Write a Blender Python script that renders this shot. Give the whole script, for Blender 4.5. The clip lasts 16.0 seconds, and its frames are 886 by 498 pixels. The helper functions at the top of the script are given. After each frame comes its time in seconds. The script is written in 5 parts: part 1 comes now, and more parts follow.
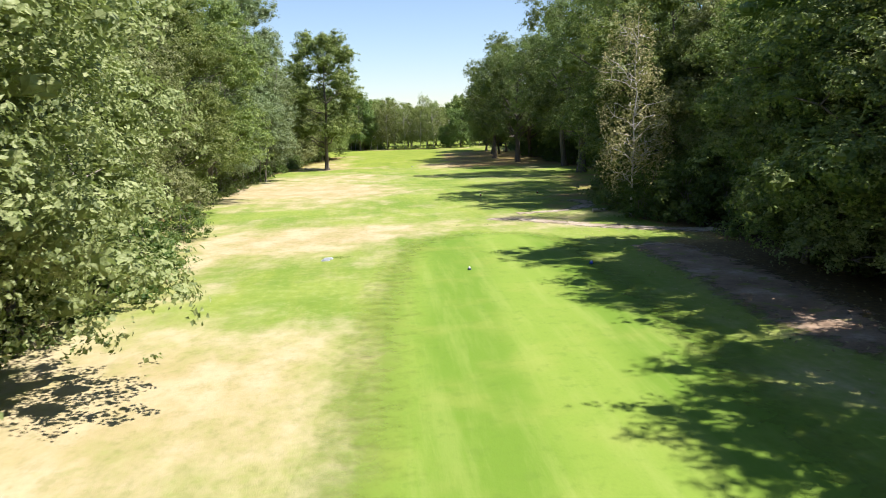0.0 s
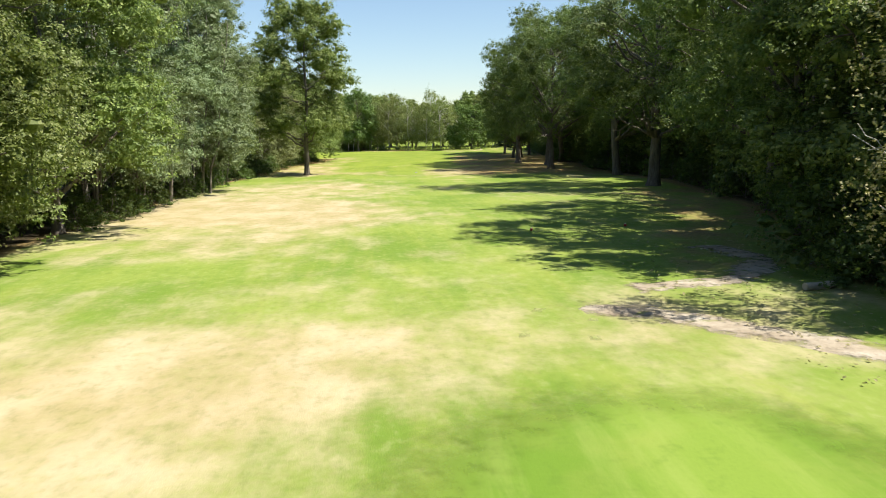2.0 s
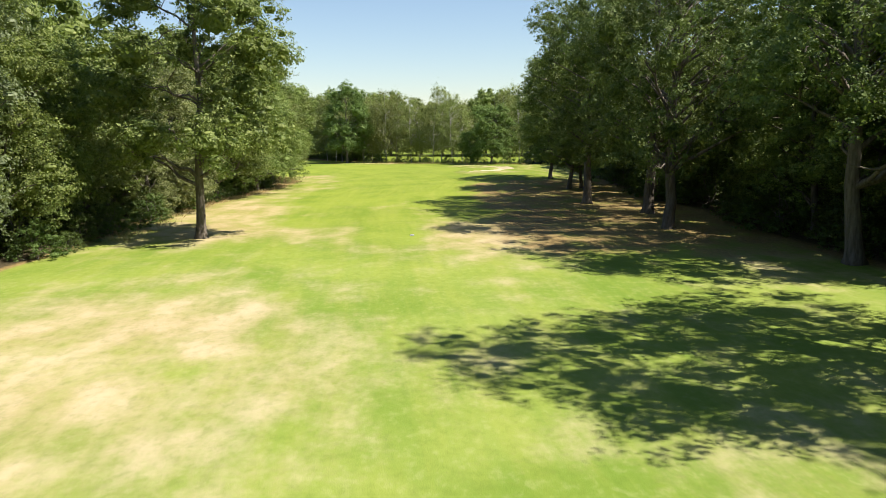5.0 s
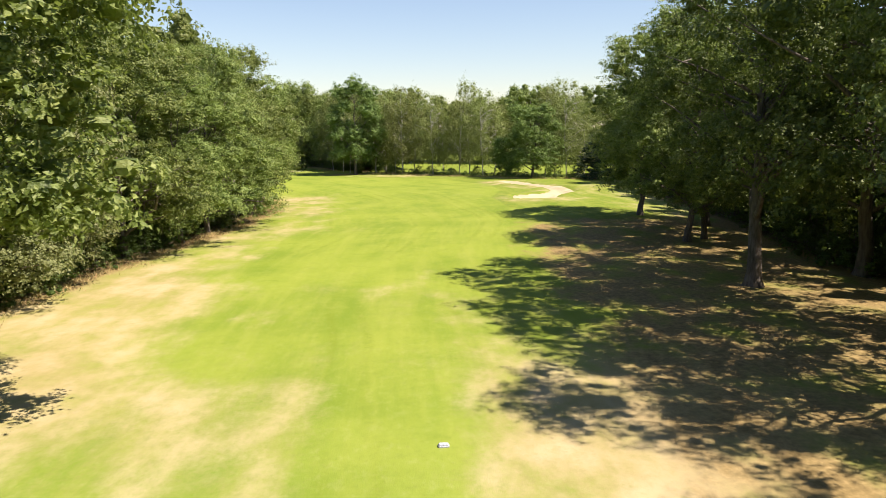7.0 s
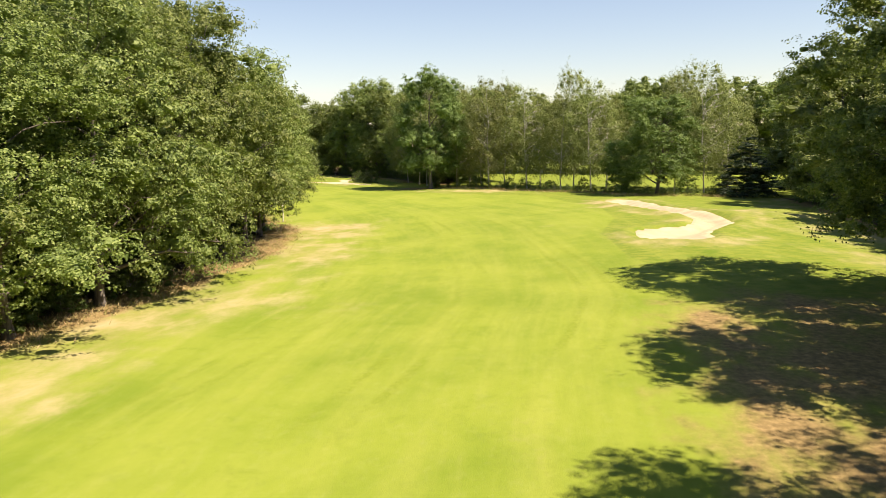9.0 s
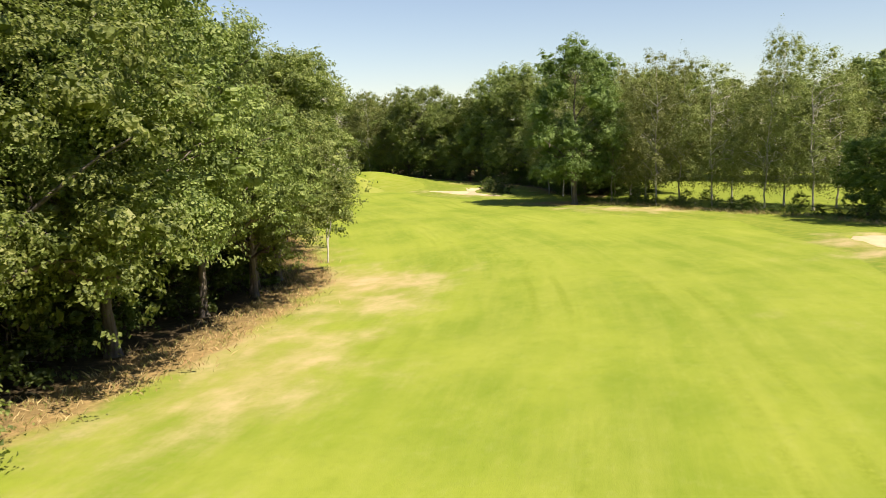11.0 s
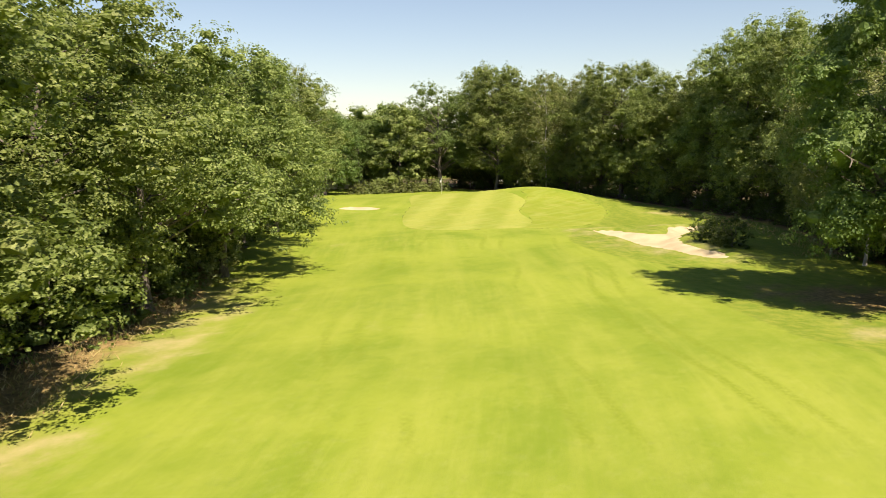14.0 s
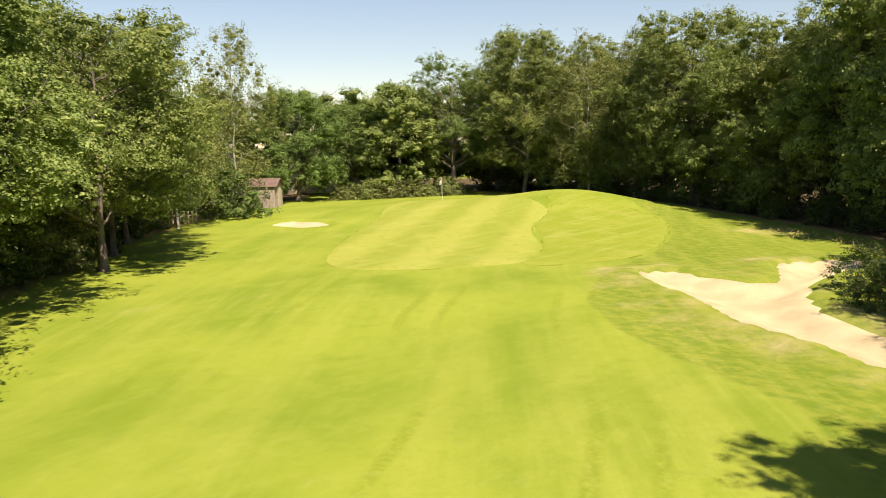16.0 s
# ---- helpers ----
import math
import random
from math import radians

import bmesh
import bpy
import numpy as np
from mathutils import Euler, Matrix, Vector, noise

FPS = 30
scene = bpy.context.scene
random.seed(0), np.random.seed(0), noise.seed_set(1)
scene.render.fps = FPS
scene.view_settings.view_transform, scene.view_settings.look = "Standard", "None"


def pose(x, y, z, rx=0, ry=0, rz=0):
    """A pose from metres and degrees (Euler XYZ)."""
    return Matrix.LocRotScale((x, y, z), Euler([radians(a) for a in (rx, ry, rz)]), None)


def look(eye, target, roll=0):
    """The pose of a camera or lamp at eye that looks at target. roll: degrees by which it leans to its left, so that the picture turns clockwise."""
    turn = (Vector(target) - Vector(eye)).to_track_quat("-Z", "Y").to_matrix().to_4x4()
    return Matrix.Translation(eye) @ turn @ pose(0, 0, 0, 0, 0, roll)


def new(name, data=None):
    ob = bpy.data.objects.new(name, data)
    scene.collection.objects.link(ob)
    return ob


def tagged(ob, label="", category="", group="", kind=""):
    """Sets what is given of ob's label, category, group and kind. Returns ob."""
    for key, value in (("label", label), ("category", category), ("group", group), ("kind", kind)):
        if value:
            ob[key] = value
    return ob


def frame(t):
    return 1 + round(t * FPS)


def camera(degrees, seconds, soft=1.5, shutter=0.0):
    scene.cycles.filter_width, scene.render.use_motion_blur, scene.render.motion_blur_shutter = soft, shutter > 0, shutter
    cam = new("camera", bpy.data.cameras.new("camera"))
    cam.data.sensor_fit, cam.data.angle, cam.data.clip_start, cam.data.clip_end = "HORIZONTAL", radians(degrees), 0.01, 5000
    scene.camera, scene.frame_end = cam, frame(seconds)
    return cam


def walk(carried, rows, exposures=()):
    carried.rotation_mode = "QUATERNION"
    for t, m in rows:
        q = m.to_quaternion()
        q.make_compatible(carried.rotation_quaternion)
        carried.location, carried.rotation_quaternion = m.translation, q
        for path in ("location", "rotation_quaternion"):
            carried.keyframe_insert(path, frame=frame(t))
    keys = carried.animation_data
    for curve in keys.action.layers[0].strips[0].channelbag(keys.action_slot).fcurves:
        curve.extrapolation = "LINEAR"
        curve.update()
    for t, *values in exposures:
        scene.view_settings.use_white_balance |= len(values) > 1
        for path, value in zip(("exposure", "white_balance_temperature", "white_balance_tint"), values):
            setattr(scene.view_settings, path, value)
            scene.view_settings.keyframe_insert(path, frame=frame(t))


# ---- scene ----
cam = camera(60.9, 16.0, soft=0.9, shutter=0.12)
PATH = [
    (0, (-2.223, 0.156, 5.005), (-2.083, 2.127, 4.694), -1.9),
    (0.5, (-2.184, 6.169, 5.004), (-2.04, 8.14, 4.694), -1.7),
    (1, (-1.92, 11.898, 4.823), (-1.782, 13.869, 4.513), -1.5),
    (1.5, (-1.622, 17.808, 4.559), (-1.489, 19.779, 4.251), -1.2),
    (2, (-1.351, 23.974, 4.407), (-1.219, 25.946, 4.101), -1.1),
    (2.5, (-0.869, 30.545, 4.378), (-0.739, 32.517, 4.071), -1.1),
    (3, (-0.257, 37.298, 4.342), (-0.13, 39.27, 4.036), -1.0),
    (3.5, (0.387, 43.934, 4.492), (0.505, 45.908, 4.192), -0.7),
    (4, (0.738, 50.851, 5.072), (0.86, 52.823, 4.766), -0.6),
    (4.2, (0.837, 53.653, 5.28), (0.961, 55.625, 4.973), -0.6),
    (6.3, (0.427, 83.391, 6.677), (0.523, 85.366, 6.375), -0.3),
    (6.5, (0.441, 85.908, 6.836), (0.536, 87.882, 6.53), -0.3),
    (7, (0.957, 92.092, 7.121), (1.02, 94.067, 6.81), -0.5),
    (7.5, (1.677, 98.484, 7.12), (1.669, 100.46, 6.811), -0.6),
    (8, (2.271, 104.697, 7.077), (2.195, 106.672, 6.769), -0.8),
    (8.5, (2.784, 111.023, 6.967), (2.639, 112.994, 6.664), -0.9),
    (9, (3.48, 117.533, 6.645), (3.257, 119.499, 6.355), -1.1),
    (9.5, (3.799, 123.943, 6.441), (3.497, 125.9, 6.161), -1.2),
    (9.7, (3.921, 126.452, 6.468), (3.579, 128.402, 6.184), -1.3),
    (11.8, (1.576, 154.045, 6.403), (0.734, 155.839, 6.13), -1.0),
    (12, (1.286, 156.815, 6.509), (0.402, 158.587, 6.236), -0.9),
    (12.5, (-0.264, 163.825, 6.464), (-1.239, 165.55, 6.193), -0.7),
    (13, (-1.994, 170.776, 6.404), (-3.053, 172.451, 6.135), -0.5),
    (13.5, (-4.02, 177.24, 6.489), (-5.153, 178.866, 6.218), -0.5),
    (14, (-6.316, 183.442, 6.517), (-7.516, 185.018, 6.246), -0.4),
    (14.5, (-8.83, 189.455, 6.587), (-10.087, 190.987, 6.312), -0.5),
    (15, (-11.514, 195.339, 6.454), (-12.809, 196.838, 6.178), -0.7),
    (15.5, (-14.315, 201.105, 5.984), (-15.625, 202.593, 5.712), -0.9),
    (16, (-16.675, 207.025, 5.517), (-18.013, 208.486, 5.245), -1.2),
]
walk(cam, [(t, look(eye, target, roll)) for t, eye, target, roll in PATH], exposures=[
    (0.0, 1.19, 6200, 17), (1.0, 1.16, 6200, 14), (1.5, 1.12, 6450, 10), (2.5, 1.10, 6450, 10), (3.5, 1.04, 6350, 6), (4.2, 1.04, 6400, 7), (6.3, 1.13, 6900, 20), (7.0, 1.17, 6900, 20),
    (8.0, 1.18, 7050, 22), (9.0, 1.20, 7450, 22), (9.7, 1.17, 7550, 21), (11.8, 1.06, 7200, 18), (16.0, 1.09, 7800, 19)])


# ---- world, sun ----
SUN_AZ, SUN_EL = 109.0, 57.0          # degrees clockwise from +y, and above the horizon
world = bpy.data.worlds.new("sky")
scene.world = world
world.use_nodes = True
wn, wl = world.node_tree.nodes, world.node_tree.links
wn.clear()
w_out, w_bg, w_sky = wn.new("ShaderNodeOutputWorld"), wn.new("ShaderNodeBackground"), wn.new("ShaderNodeTexSky")
w_sky.sky_type, w_sky.sun_disc = "NISHITA", False
w_sky.sun_elevation, w_sky.sun_rotation = radians(SUN_EL), radians(SUN_AZ)
w_sky.air_density, w_sky.dust_density, w_sky.ozone_density = 1.1, 0.2, 2.8
w_bg.inputs["Strength"].default_value = 0.070
wl.new(w_sky.outputs[0], w_bg.inputs[0])
wl.new(w_bg.outputs[0], w_out.inputs[0])
sun_way = Vector((math.sin(radians(SUN_AZ)) * math.cos(radians(SUN_EL)), math.cos(radians(SUN_AZ)) * math.cos(radians(SUN_EL)), math.sin(radians(SUN_EL))))
sun = new("sun", bpy.data.lights.new("sun", "SUN"))
sun.data.energy, sun.data.angle, sun.data.color = 5.0, radians(0.55), (1.0, 0.95, 0.86)
sun.matrix_world = look(sun_way * 200, (0, 0, 0))


# ---- materials ----
class Mat:
    """A node material with short calls for the nodes that are wanted here."""

    def __init__(self, name):
        self.m = bpy.data.materials.new(name)
        self.m.use_nodes = True
        self.t = self.m.node_tree
        self.t.nodes.clear()
        self.out = self.t.nodes.new("ShaderNodeOutputMaterial")

    def node(self, kind, **ins):
        n = self.t.nodes.new("ShaderNode" + kind)
        for k, v in ins.items():
            self.put(n, k.replace("_", " "), v)
        return n

    def put(self, n, key, v):
        s = n.inputs[int(key)] if key.isdigit() else n.inputs[key]
        if isinstance(v, bpy.types.NodeSocket):
            self.t.links.new(v, s)
        else:
            s.default_value = v

    def noise(self, scale, detail=4.0, rough=0.55, stretch=(1, 1, 1), kind="Object", turn=0.0):
        co = self.node("TexCoord").outputs[kind]
        mp = self.node("Mapping", Vector=co, Scale=stretch, Rotation=(0, 0, turn))
        return self.node("TexNoise", Vector=mp.outputs[0], Scale=scale, Detail=detail, Roughness=rough).outputs[0]

    def ramp(self, fac, stops):
        n = self.node("ValToRGB", Fac=fac)
        el = n.color_ramp.elements
        while len(el) < len(stops):
            el.new(0.5)
        for e, (p, c) in zip(el, stops):
            e.position, e.color = p, (*c, 1) if len(c) == 3 else c
        return n.outputs[0]

    def mix(self, fac, a, b, how="MIX"):
        n = self.t.nodes.new("ShaderNodeMix")
        n.data_type, n.blend_type = "RGBA", how
        self.put(n, "0", fac)
        for idx, v in ((6, a), (7, b)):
            if isinstance(v, bpy.types.NodeSocket):
                self.t.links.new(v, n.inputs[idx])
            else:
                n.inputs[idx].default_value = (*v, 1)
        return n.outputs[2]

    def math(self, how, a, b=0.0, c=0.0, clamp=False):
        n = self.t.nodes.new("ShaderNodeMath")
        n.operation, n.use_clamp = how, clamp
        for i, v in enumerate((a, b, c)):
            self.put(n, str(i), v)
        return n.outputs[0]

    def step(self, v, lo, hi):
        n = self.t.nodes.new("ShaderNodeMapRange")
        n.interpolation_type = "SMOOTHSTEP"
        for i, x in enumerate((v, lo, hi, 0.0, 1.0)):
            self.put(n, str(i), x)
        return n.outputs[0]

    def bump(self, height, strength, distance):
        return self.node("Bump", Height=height, Strength=strength, Distance=distance).outputs[0]

    def faded(self, amp=0.5, soft=0.5):
        """Lets a thin layer thin out unevenly towards its edge."""
        a = self.node("Attribute")
        a.attribute_name = "edge"
        n = self.math("MULTIPLY", self.math("SUBTRACT", self.noise(2.2, 5, 0.65), 0.5), amp * 2)
        f = self.step(self.math("ADD", a.outputs["Fac"], n), 0.0, soft)
        solid = self.out.inputs[0].links[0].from_socket
        mx = self.node("MixShader", Fac=f)
        self.t.links.new(self.node("BsdfTransparent").outputs[0], mx.inputs[1])
        self.t.links.new(solid, mx.inputs[2])
        self.t.links.new(mx.outputs[0], self.out.inputs[0])
        return self.m

    def done(self, color, rough=0.8, normal=None, spec=0.3, metal=0.0):
        p = self.node("BsdfPrincipled", Roughness=rough, Metallic=metal)
        self.put(p, "Base Color", color if isinstance(color, bpy.types.NodeSocket) else (*color, 1))
        self.put(p, "Specular IOR Level", spec)
        if normal is not None:
            self.put(p, "Normal", normal)
        self.t.links.new(p.outputs[0], self.out.inputs[0])
        return self.m


def leaf_material(name, dark, mid, light, through_part=0.40, gloss=0.32):
    m = Mat(name)
    isl = m.node("NewGeometry").outputs["Random Per Island"]
    obj = m.node("ObjectInfo").outputs["Random"]
    patch = m.noise(0.7, 4, 0.65)
    speck = m.noise(6.5, 3, 0.7)
    f = m.math("ADD", m.math("MULTIPLY", isl, 0.30), m.math("MULTIPLY", patch, 0.55))
    f = m.math("ADD", f, m.math("MULTIPLY", speck, 0.24))
    c = m.ramp(f, [(0.28, dark), (0.54, mid), (0.84, light)])
    hs = m.node("HueSaturation", Color=c)
    m.put(hs, "Hue", m.math("ADD", m.math("MULTIPLY", obj, 0.024), 0.492))
    m.put(hs, "Value", m.math("ADD", m.math("MULTIPLY", obj, 0.45), 0.78))
    c = hs.outputs[0]
    p = m.node("BsdfPrincipled", Roughness=0.50)
    m.put(p, "Base Color", c)
    m.put(p, "Specular IOR Level", gloss)
    m.put(p, "Normal", m.bump(speck, 0.5, 0.12))
    thin = m.mix(0.45, c, (0.206, 0.292, 0.034))
    tr = m.node("BsdfTranslucent", Color=thin)
    mx = m.node("MixShader", Fac=through_part)
    m.t.links.new(p.outputs[0], mx.inputs[1])
    m.t.links.new(tr.outputs[0], mx.inputs[2])
    m.t.links.new(mx.outputs[0], m.out.inputs[0])
    return m.m


LEAF_OAK = leaf_material("oak leaves", (0.048, 0.075, 0.018), (0.168, 0.215, 0.053), (0.362, 0.392, 0.128))
# darker oak leaves: the shaded side of the backlit crowns is put into the colour
LEAF_SHADED = leaf_material("shaded oak leaves", (0.037, 0.061, 0.015), (0.118, 0.163, 0.040), (0.252, 0.294, 0.092), 0.34)
LEAF_MAPLE = leaf_material("maple leaves", (0.086, 0.108, 0.036), (0.228, 0.256, 0.096), (0.387, 0.399, 0.191))
LEAF_ASPEN = leaf_material("aspen leaves", (0.077, 0.108, 0.048), (0.172, 0.217, 0.101), (0.297, 0.341, 0.181), 0.36, 0.4)
LEAF_BIRCH = leaf_material("birch leaves", (0.098, 0.118, 0.033), (0.220, 0.246, 0.076), (0.360, 0.376, 0.142), 0.42)
LEAF_FRESH = leaf_material("fresh oak leaves", (0.043, 0.083, 0.017), (0.129, 0.200, 0.046), (0.271, 0.346, 0.107))
LEAF_DRY = leaf_material("withered leaves", (0.138, 0.112, 0.052), (0.284, 0.241, 0.112), (0.447, 0.396, 0.206), 0.3)
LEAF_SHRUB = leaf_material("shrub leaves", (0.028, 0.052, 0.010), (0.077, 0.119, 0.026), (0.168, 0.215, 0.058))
LEAF_HEDGE = leaf_material("hedge leaves", (0.086, 0.112, 0.030), (0.172, 0.198, 0.056), (0.284, 0.301, 0.120))
LEAF_FIR = leaf_material("conifer needles", (0.012, 0.026, 0.012), (0.024, 0.045, 0.019), (0.047, 0.073, 0.028), 0.1)


def bark_material(name, dark, light, stretch, scale, spots=None):
    m = Mat(name)
    n = m.noise(scale, 5, 0.65, stretch)
    c = m.ramp(n, [(0.3, dark), (0.7, light)])
    if spots:
        b = m.noise(spots[0], 3, 0.6, spots[1])
        c = m.mix(m.step(b, spots[2], spots[2] + 0.06), c, spots[3])
    moss = m.step(m.noise(0.8, 3), 0.55, 0.75)
    c = m.mix(m.math("MULTIPLY", moss, 0.35), c, (0.089, 0.096, 0.037))
    return m.done(c, 0.9, m.bump(n, 0.7, 0.04), 0.2)


BARK_OAK = bark_material("oak bark", (0.063, 0.052, 0.041), (0.200, 0.174, 0.144), (1, 1, 0.18), 7.0)
BARK_GREY = bark_material("grey bark", (0.096, 0.085, 0.067), (0.244, 0.222, 0.185), (1, 1, 0.3), 6.0)
BARK_BIRCH = bark_material("birch bark", (0.340, 0.318, 0.281), (0.533, 0.511, 0.459), (1, 1, 2.5), 2.0, (1.6, (1, 1, 5), 0.63, (0.037, 0.033, 0.030)))


def turf_material():
    """Mown and rough grass: dry straw, green patches and litter mixed by the ground's own zones."""
    m = Mat("turf")
    zone = m.node("Attribute")
    zone.attribute_name = "zone"
    sep = m.node("SeparateColor", Color=zone.outputs["Color"])
    dry, litter, mown = sep.outputs[0], sep.outputs[1], sep.outputs[2]
    big = m.noise(0.075, 4, 0.6)
    mid = m.noise(0.42, 5, 0.6, (1.25, 0.8, 1))
    lane, run = m.node("Attribute"), m.node("Attribute")
    lane.attribute_name, run.attribute_name = "lane", "run"
    way = m.node("CombineXYZ", X=lane.outputs["Fac"], Y=m.math("MULTIPLY", run.outputs["Fac"], 0.10))
    streak = m.node("TexNoise", Vector=way.outputs[0], Scale=0.85, Detail=5.0, Roughness=0.62).outputs[0]
    fine = m.noise(7.0, 4, 0.7)
    tiny = m.noise(38.0, 2, 0.7)
    v = m.math("ADD", dry, m.math("MULTIPLY", m.math("SUBTRACT", big, 0.5), 1.25))
    v = m.math("ADD", v, m.math("MULTIPLY", m.math("SUBTRACT", mid, 0.5), 1.2))
    v = m.math("ADD", v, m.math("MULTIPLY", m.math("SUBTRACT", streak, 0.5), 0.22))
    v = m.math("ADD", v, m.math("MULTIPLY", m.math("SUBTRACT", fine, 0.5), 0.40))
    f = m.step(v, 0.20, 1.0)
    lush = m.mix(m.step(m.noise(0.16, 4), 0.36, 0.66), (0.122, 0.191, 0.025), (0.191, 0.246, 0.047))
    lush = m.mix(mown, lush, m.mix(m.step(m.noise(0.16, 4), 0.36, 0.66), (0.129, 0.186, 0.017), (0.182, 0.231, 0.026)))
    lush = m.mix(m.math("MULTIPLY", mown, m.math("MULTIPLY", m.step(m.noise(0.55, 5, 0.6, (1.3, 0.6, 1)), 0.44, 0.66), 0.40)), lush, (0.204, 0.245, 0.035))
    lush = m.mix(m.math("MULTIPLY", mown, m.math("MULTIPLY", m.step(m.noise(1.1, 5, 0.65), 0.52, 0.70), 0.35)), lush, (0.111, 0.167, 0.012))
    rough = m.node("Attribute")
    rough.attribute_name = "rough"
    wob = m.math("ADD", lane.outputs["Fac"], m.math("MULTIPLY", m.noise(0.13, 3), 2.0))
    stripe = m.step(m.math("SINE", m.math("MULTIPLY", wob, math.pi / 2.4)), -0.7, 0.7)
    lush = m.mix(m.math("MULTIPLY", m.math("MULTIPLY", mown, 0.20), stripe), lush, (0.228, 0.266, 0.037))
    unmown = m.step(m.math("ADD", rough.outputs["Fac"], m.math("MULTIPLY", m.math("SUBTRACT", mid, 0.5), 0.25)), 0.35, 0.65)
    lush = m.mix(m.math("MULTIPLY", unmown, 0.75), lush, m.mix(m.step(m.noise(1.5, 5, 0.7, (1.0, 1.6, 1), "Object", 0.7), 0.40, 0.62), (0.086, 0.140, 0.012), (0.168, 0.196, 0.026)))
    lush = m.mix(m.math("MULTIPLY", m.math("ADD", m.math("MULTIPLY", mown, -0.02), 0.26), m.step(streak, 0.40, 0.68)), lush, (0.274, 0.289, 0.056))
    way = m.node("CombineXYZ", X=lane.outputs["Fac"], Y=m.math("MULTIPLY", run.outputs["Fac"], 0.07))
    comb = m.node("TexNoise", Vector=way.outputs[0], Scale=3.2, Detail=4.0, Roughness=0.6).outputs[0]
    much = m.math("MULTIPLY", m.step(m.noise(0.11, 4, 0.6), 0.40, 0.66), 0.13)
    lush = m.mix(m.math("MULTIPLY", much, m.step(comb, 0.48, 0.64)), lush, (0.275, 0.310, 0.060))
    lush = m.mix(m.math("MULTIPLY", much, m.step(comb, 0.50, 0.36)), lush, (0.100, 0.165, 0.014))
    drift = m.node("TexNoise", Vector=m.node("CombineXYZ", Y=m.math("MULTIPLY", run.outputs["Fac"], 0.03)).outputs[0], Scale=1.0, Detail=2.0).outputs[0]
    lined = m.math("ADD", lane.outputs["Fac"], m.math("MULTIPLY", m.math("SUBTRACT", drift, 0.5), 9.0))
    rut = None
    for at in (0.1, 1.3, 5.4, 6.5, 7.6, -3.6, -4.8):
        one = m.step(m.math("ABSOLUTE", m.math("SUBTRACT", lined, at)), 0.26, 0.06)
        rut = one if rut is None else m.math("MAXIMUM", rut, one)
    rut = m.math("MULTIPLY", m.math("MULTIPLY", rut, mown), m.step(m.noise(0.09, 4, 0.65), 0.42, 0.62))
    lush = m.mix(m.math("MULTIPLY", rut, m.math("MULTIPLY", m.step(fine, 0.3, 0.6), 0.6)), lush, (0.130, 0.174, 0.013))
    straw = m.mix(m.step(mid, 0.35, 0.7), (0.318, 0.258, 0.128), (0.412, 0.340, 0.208))
    straw = m.mix(m.math("MULTIPLY", mown, 0.7), straw, m.mix(m.step(mid, 0.35, 0.7), (0.274, 0.222, 0.078), (0.370, 0.292, 0.141)))
    c = m.mix(f, lush, straw)
    c = m.mix(m.math("MULTIPLY", m.step(fine, 0.5, 0.8), 0.30), c, (0.133, 0.155, 0.026))
    c = m.mix(m.math("MULTIPLY", m.step(m.noise(1.7, 5, 0.65), 0.55, 0.75), 0.32), c, (0.148, 0.192, 0.033))
    spot = m.noise(2.6, 5, 0.7, (1.2, 0.8, 1))
    wild = m.math("SUBTRACT", 1.0, m.math("MULTIPLY", mown, 0.72))
    c = m.mix(m.math("MULTIPLY", m.math("MULTIPLY", m.step(spot, 0.50, 0.66), 0.42), wild), c, m.mix(0.5, c, (0.074, 0.118, 0.015)))
    c = m.mix(m.math("MULTIPLY", m.math("MULTIPLY", m.step(spot, 0.50, 0.32), 0.28), wild), c, m.mix(0.5, c, (0.459, 0.429, 0.222)))
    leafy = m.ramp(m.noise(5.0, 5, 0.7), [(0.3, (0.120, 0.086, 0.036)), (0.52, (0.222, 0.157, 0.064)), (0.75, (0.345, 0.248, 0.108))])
    # woodland floor, its colour darkened further for the shade under the crowns
    shaded_humus = m.ramp(m.noise(5.0, 5, 0.7), [(0.3, (0.026, 0.021, 0.012)), (0.55, (0.063, 0.047, 0.026)), (0.78, (0.148, 0.107, 0.056))])
    leafy = m.mix(m.step(litter, 0.72, 0.95), leafy, shaded_humus)
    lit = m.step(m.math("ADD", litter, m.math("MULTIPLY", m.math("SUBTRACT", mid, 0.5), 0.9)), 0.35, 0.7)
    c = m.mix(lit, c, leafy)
    c = m.mix(m.math("MULTIPLY", m.math("SUBTRACT", tiny, 0.35), 0.18, clamp=True), c, (0.074, 0.096, 0.015))
    h = m.math("ADD", m.math("MULTIPLY", fine, 0.5), tiny)
    return m.done(c, 0.95, m.bump(h, 0.3, 0.04), 0.12)


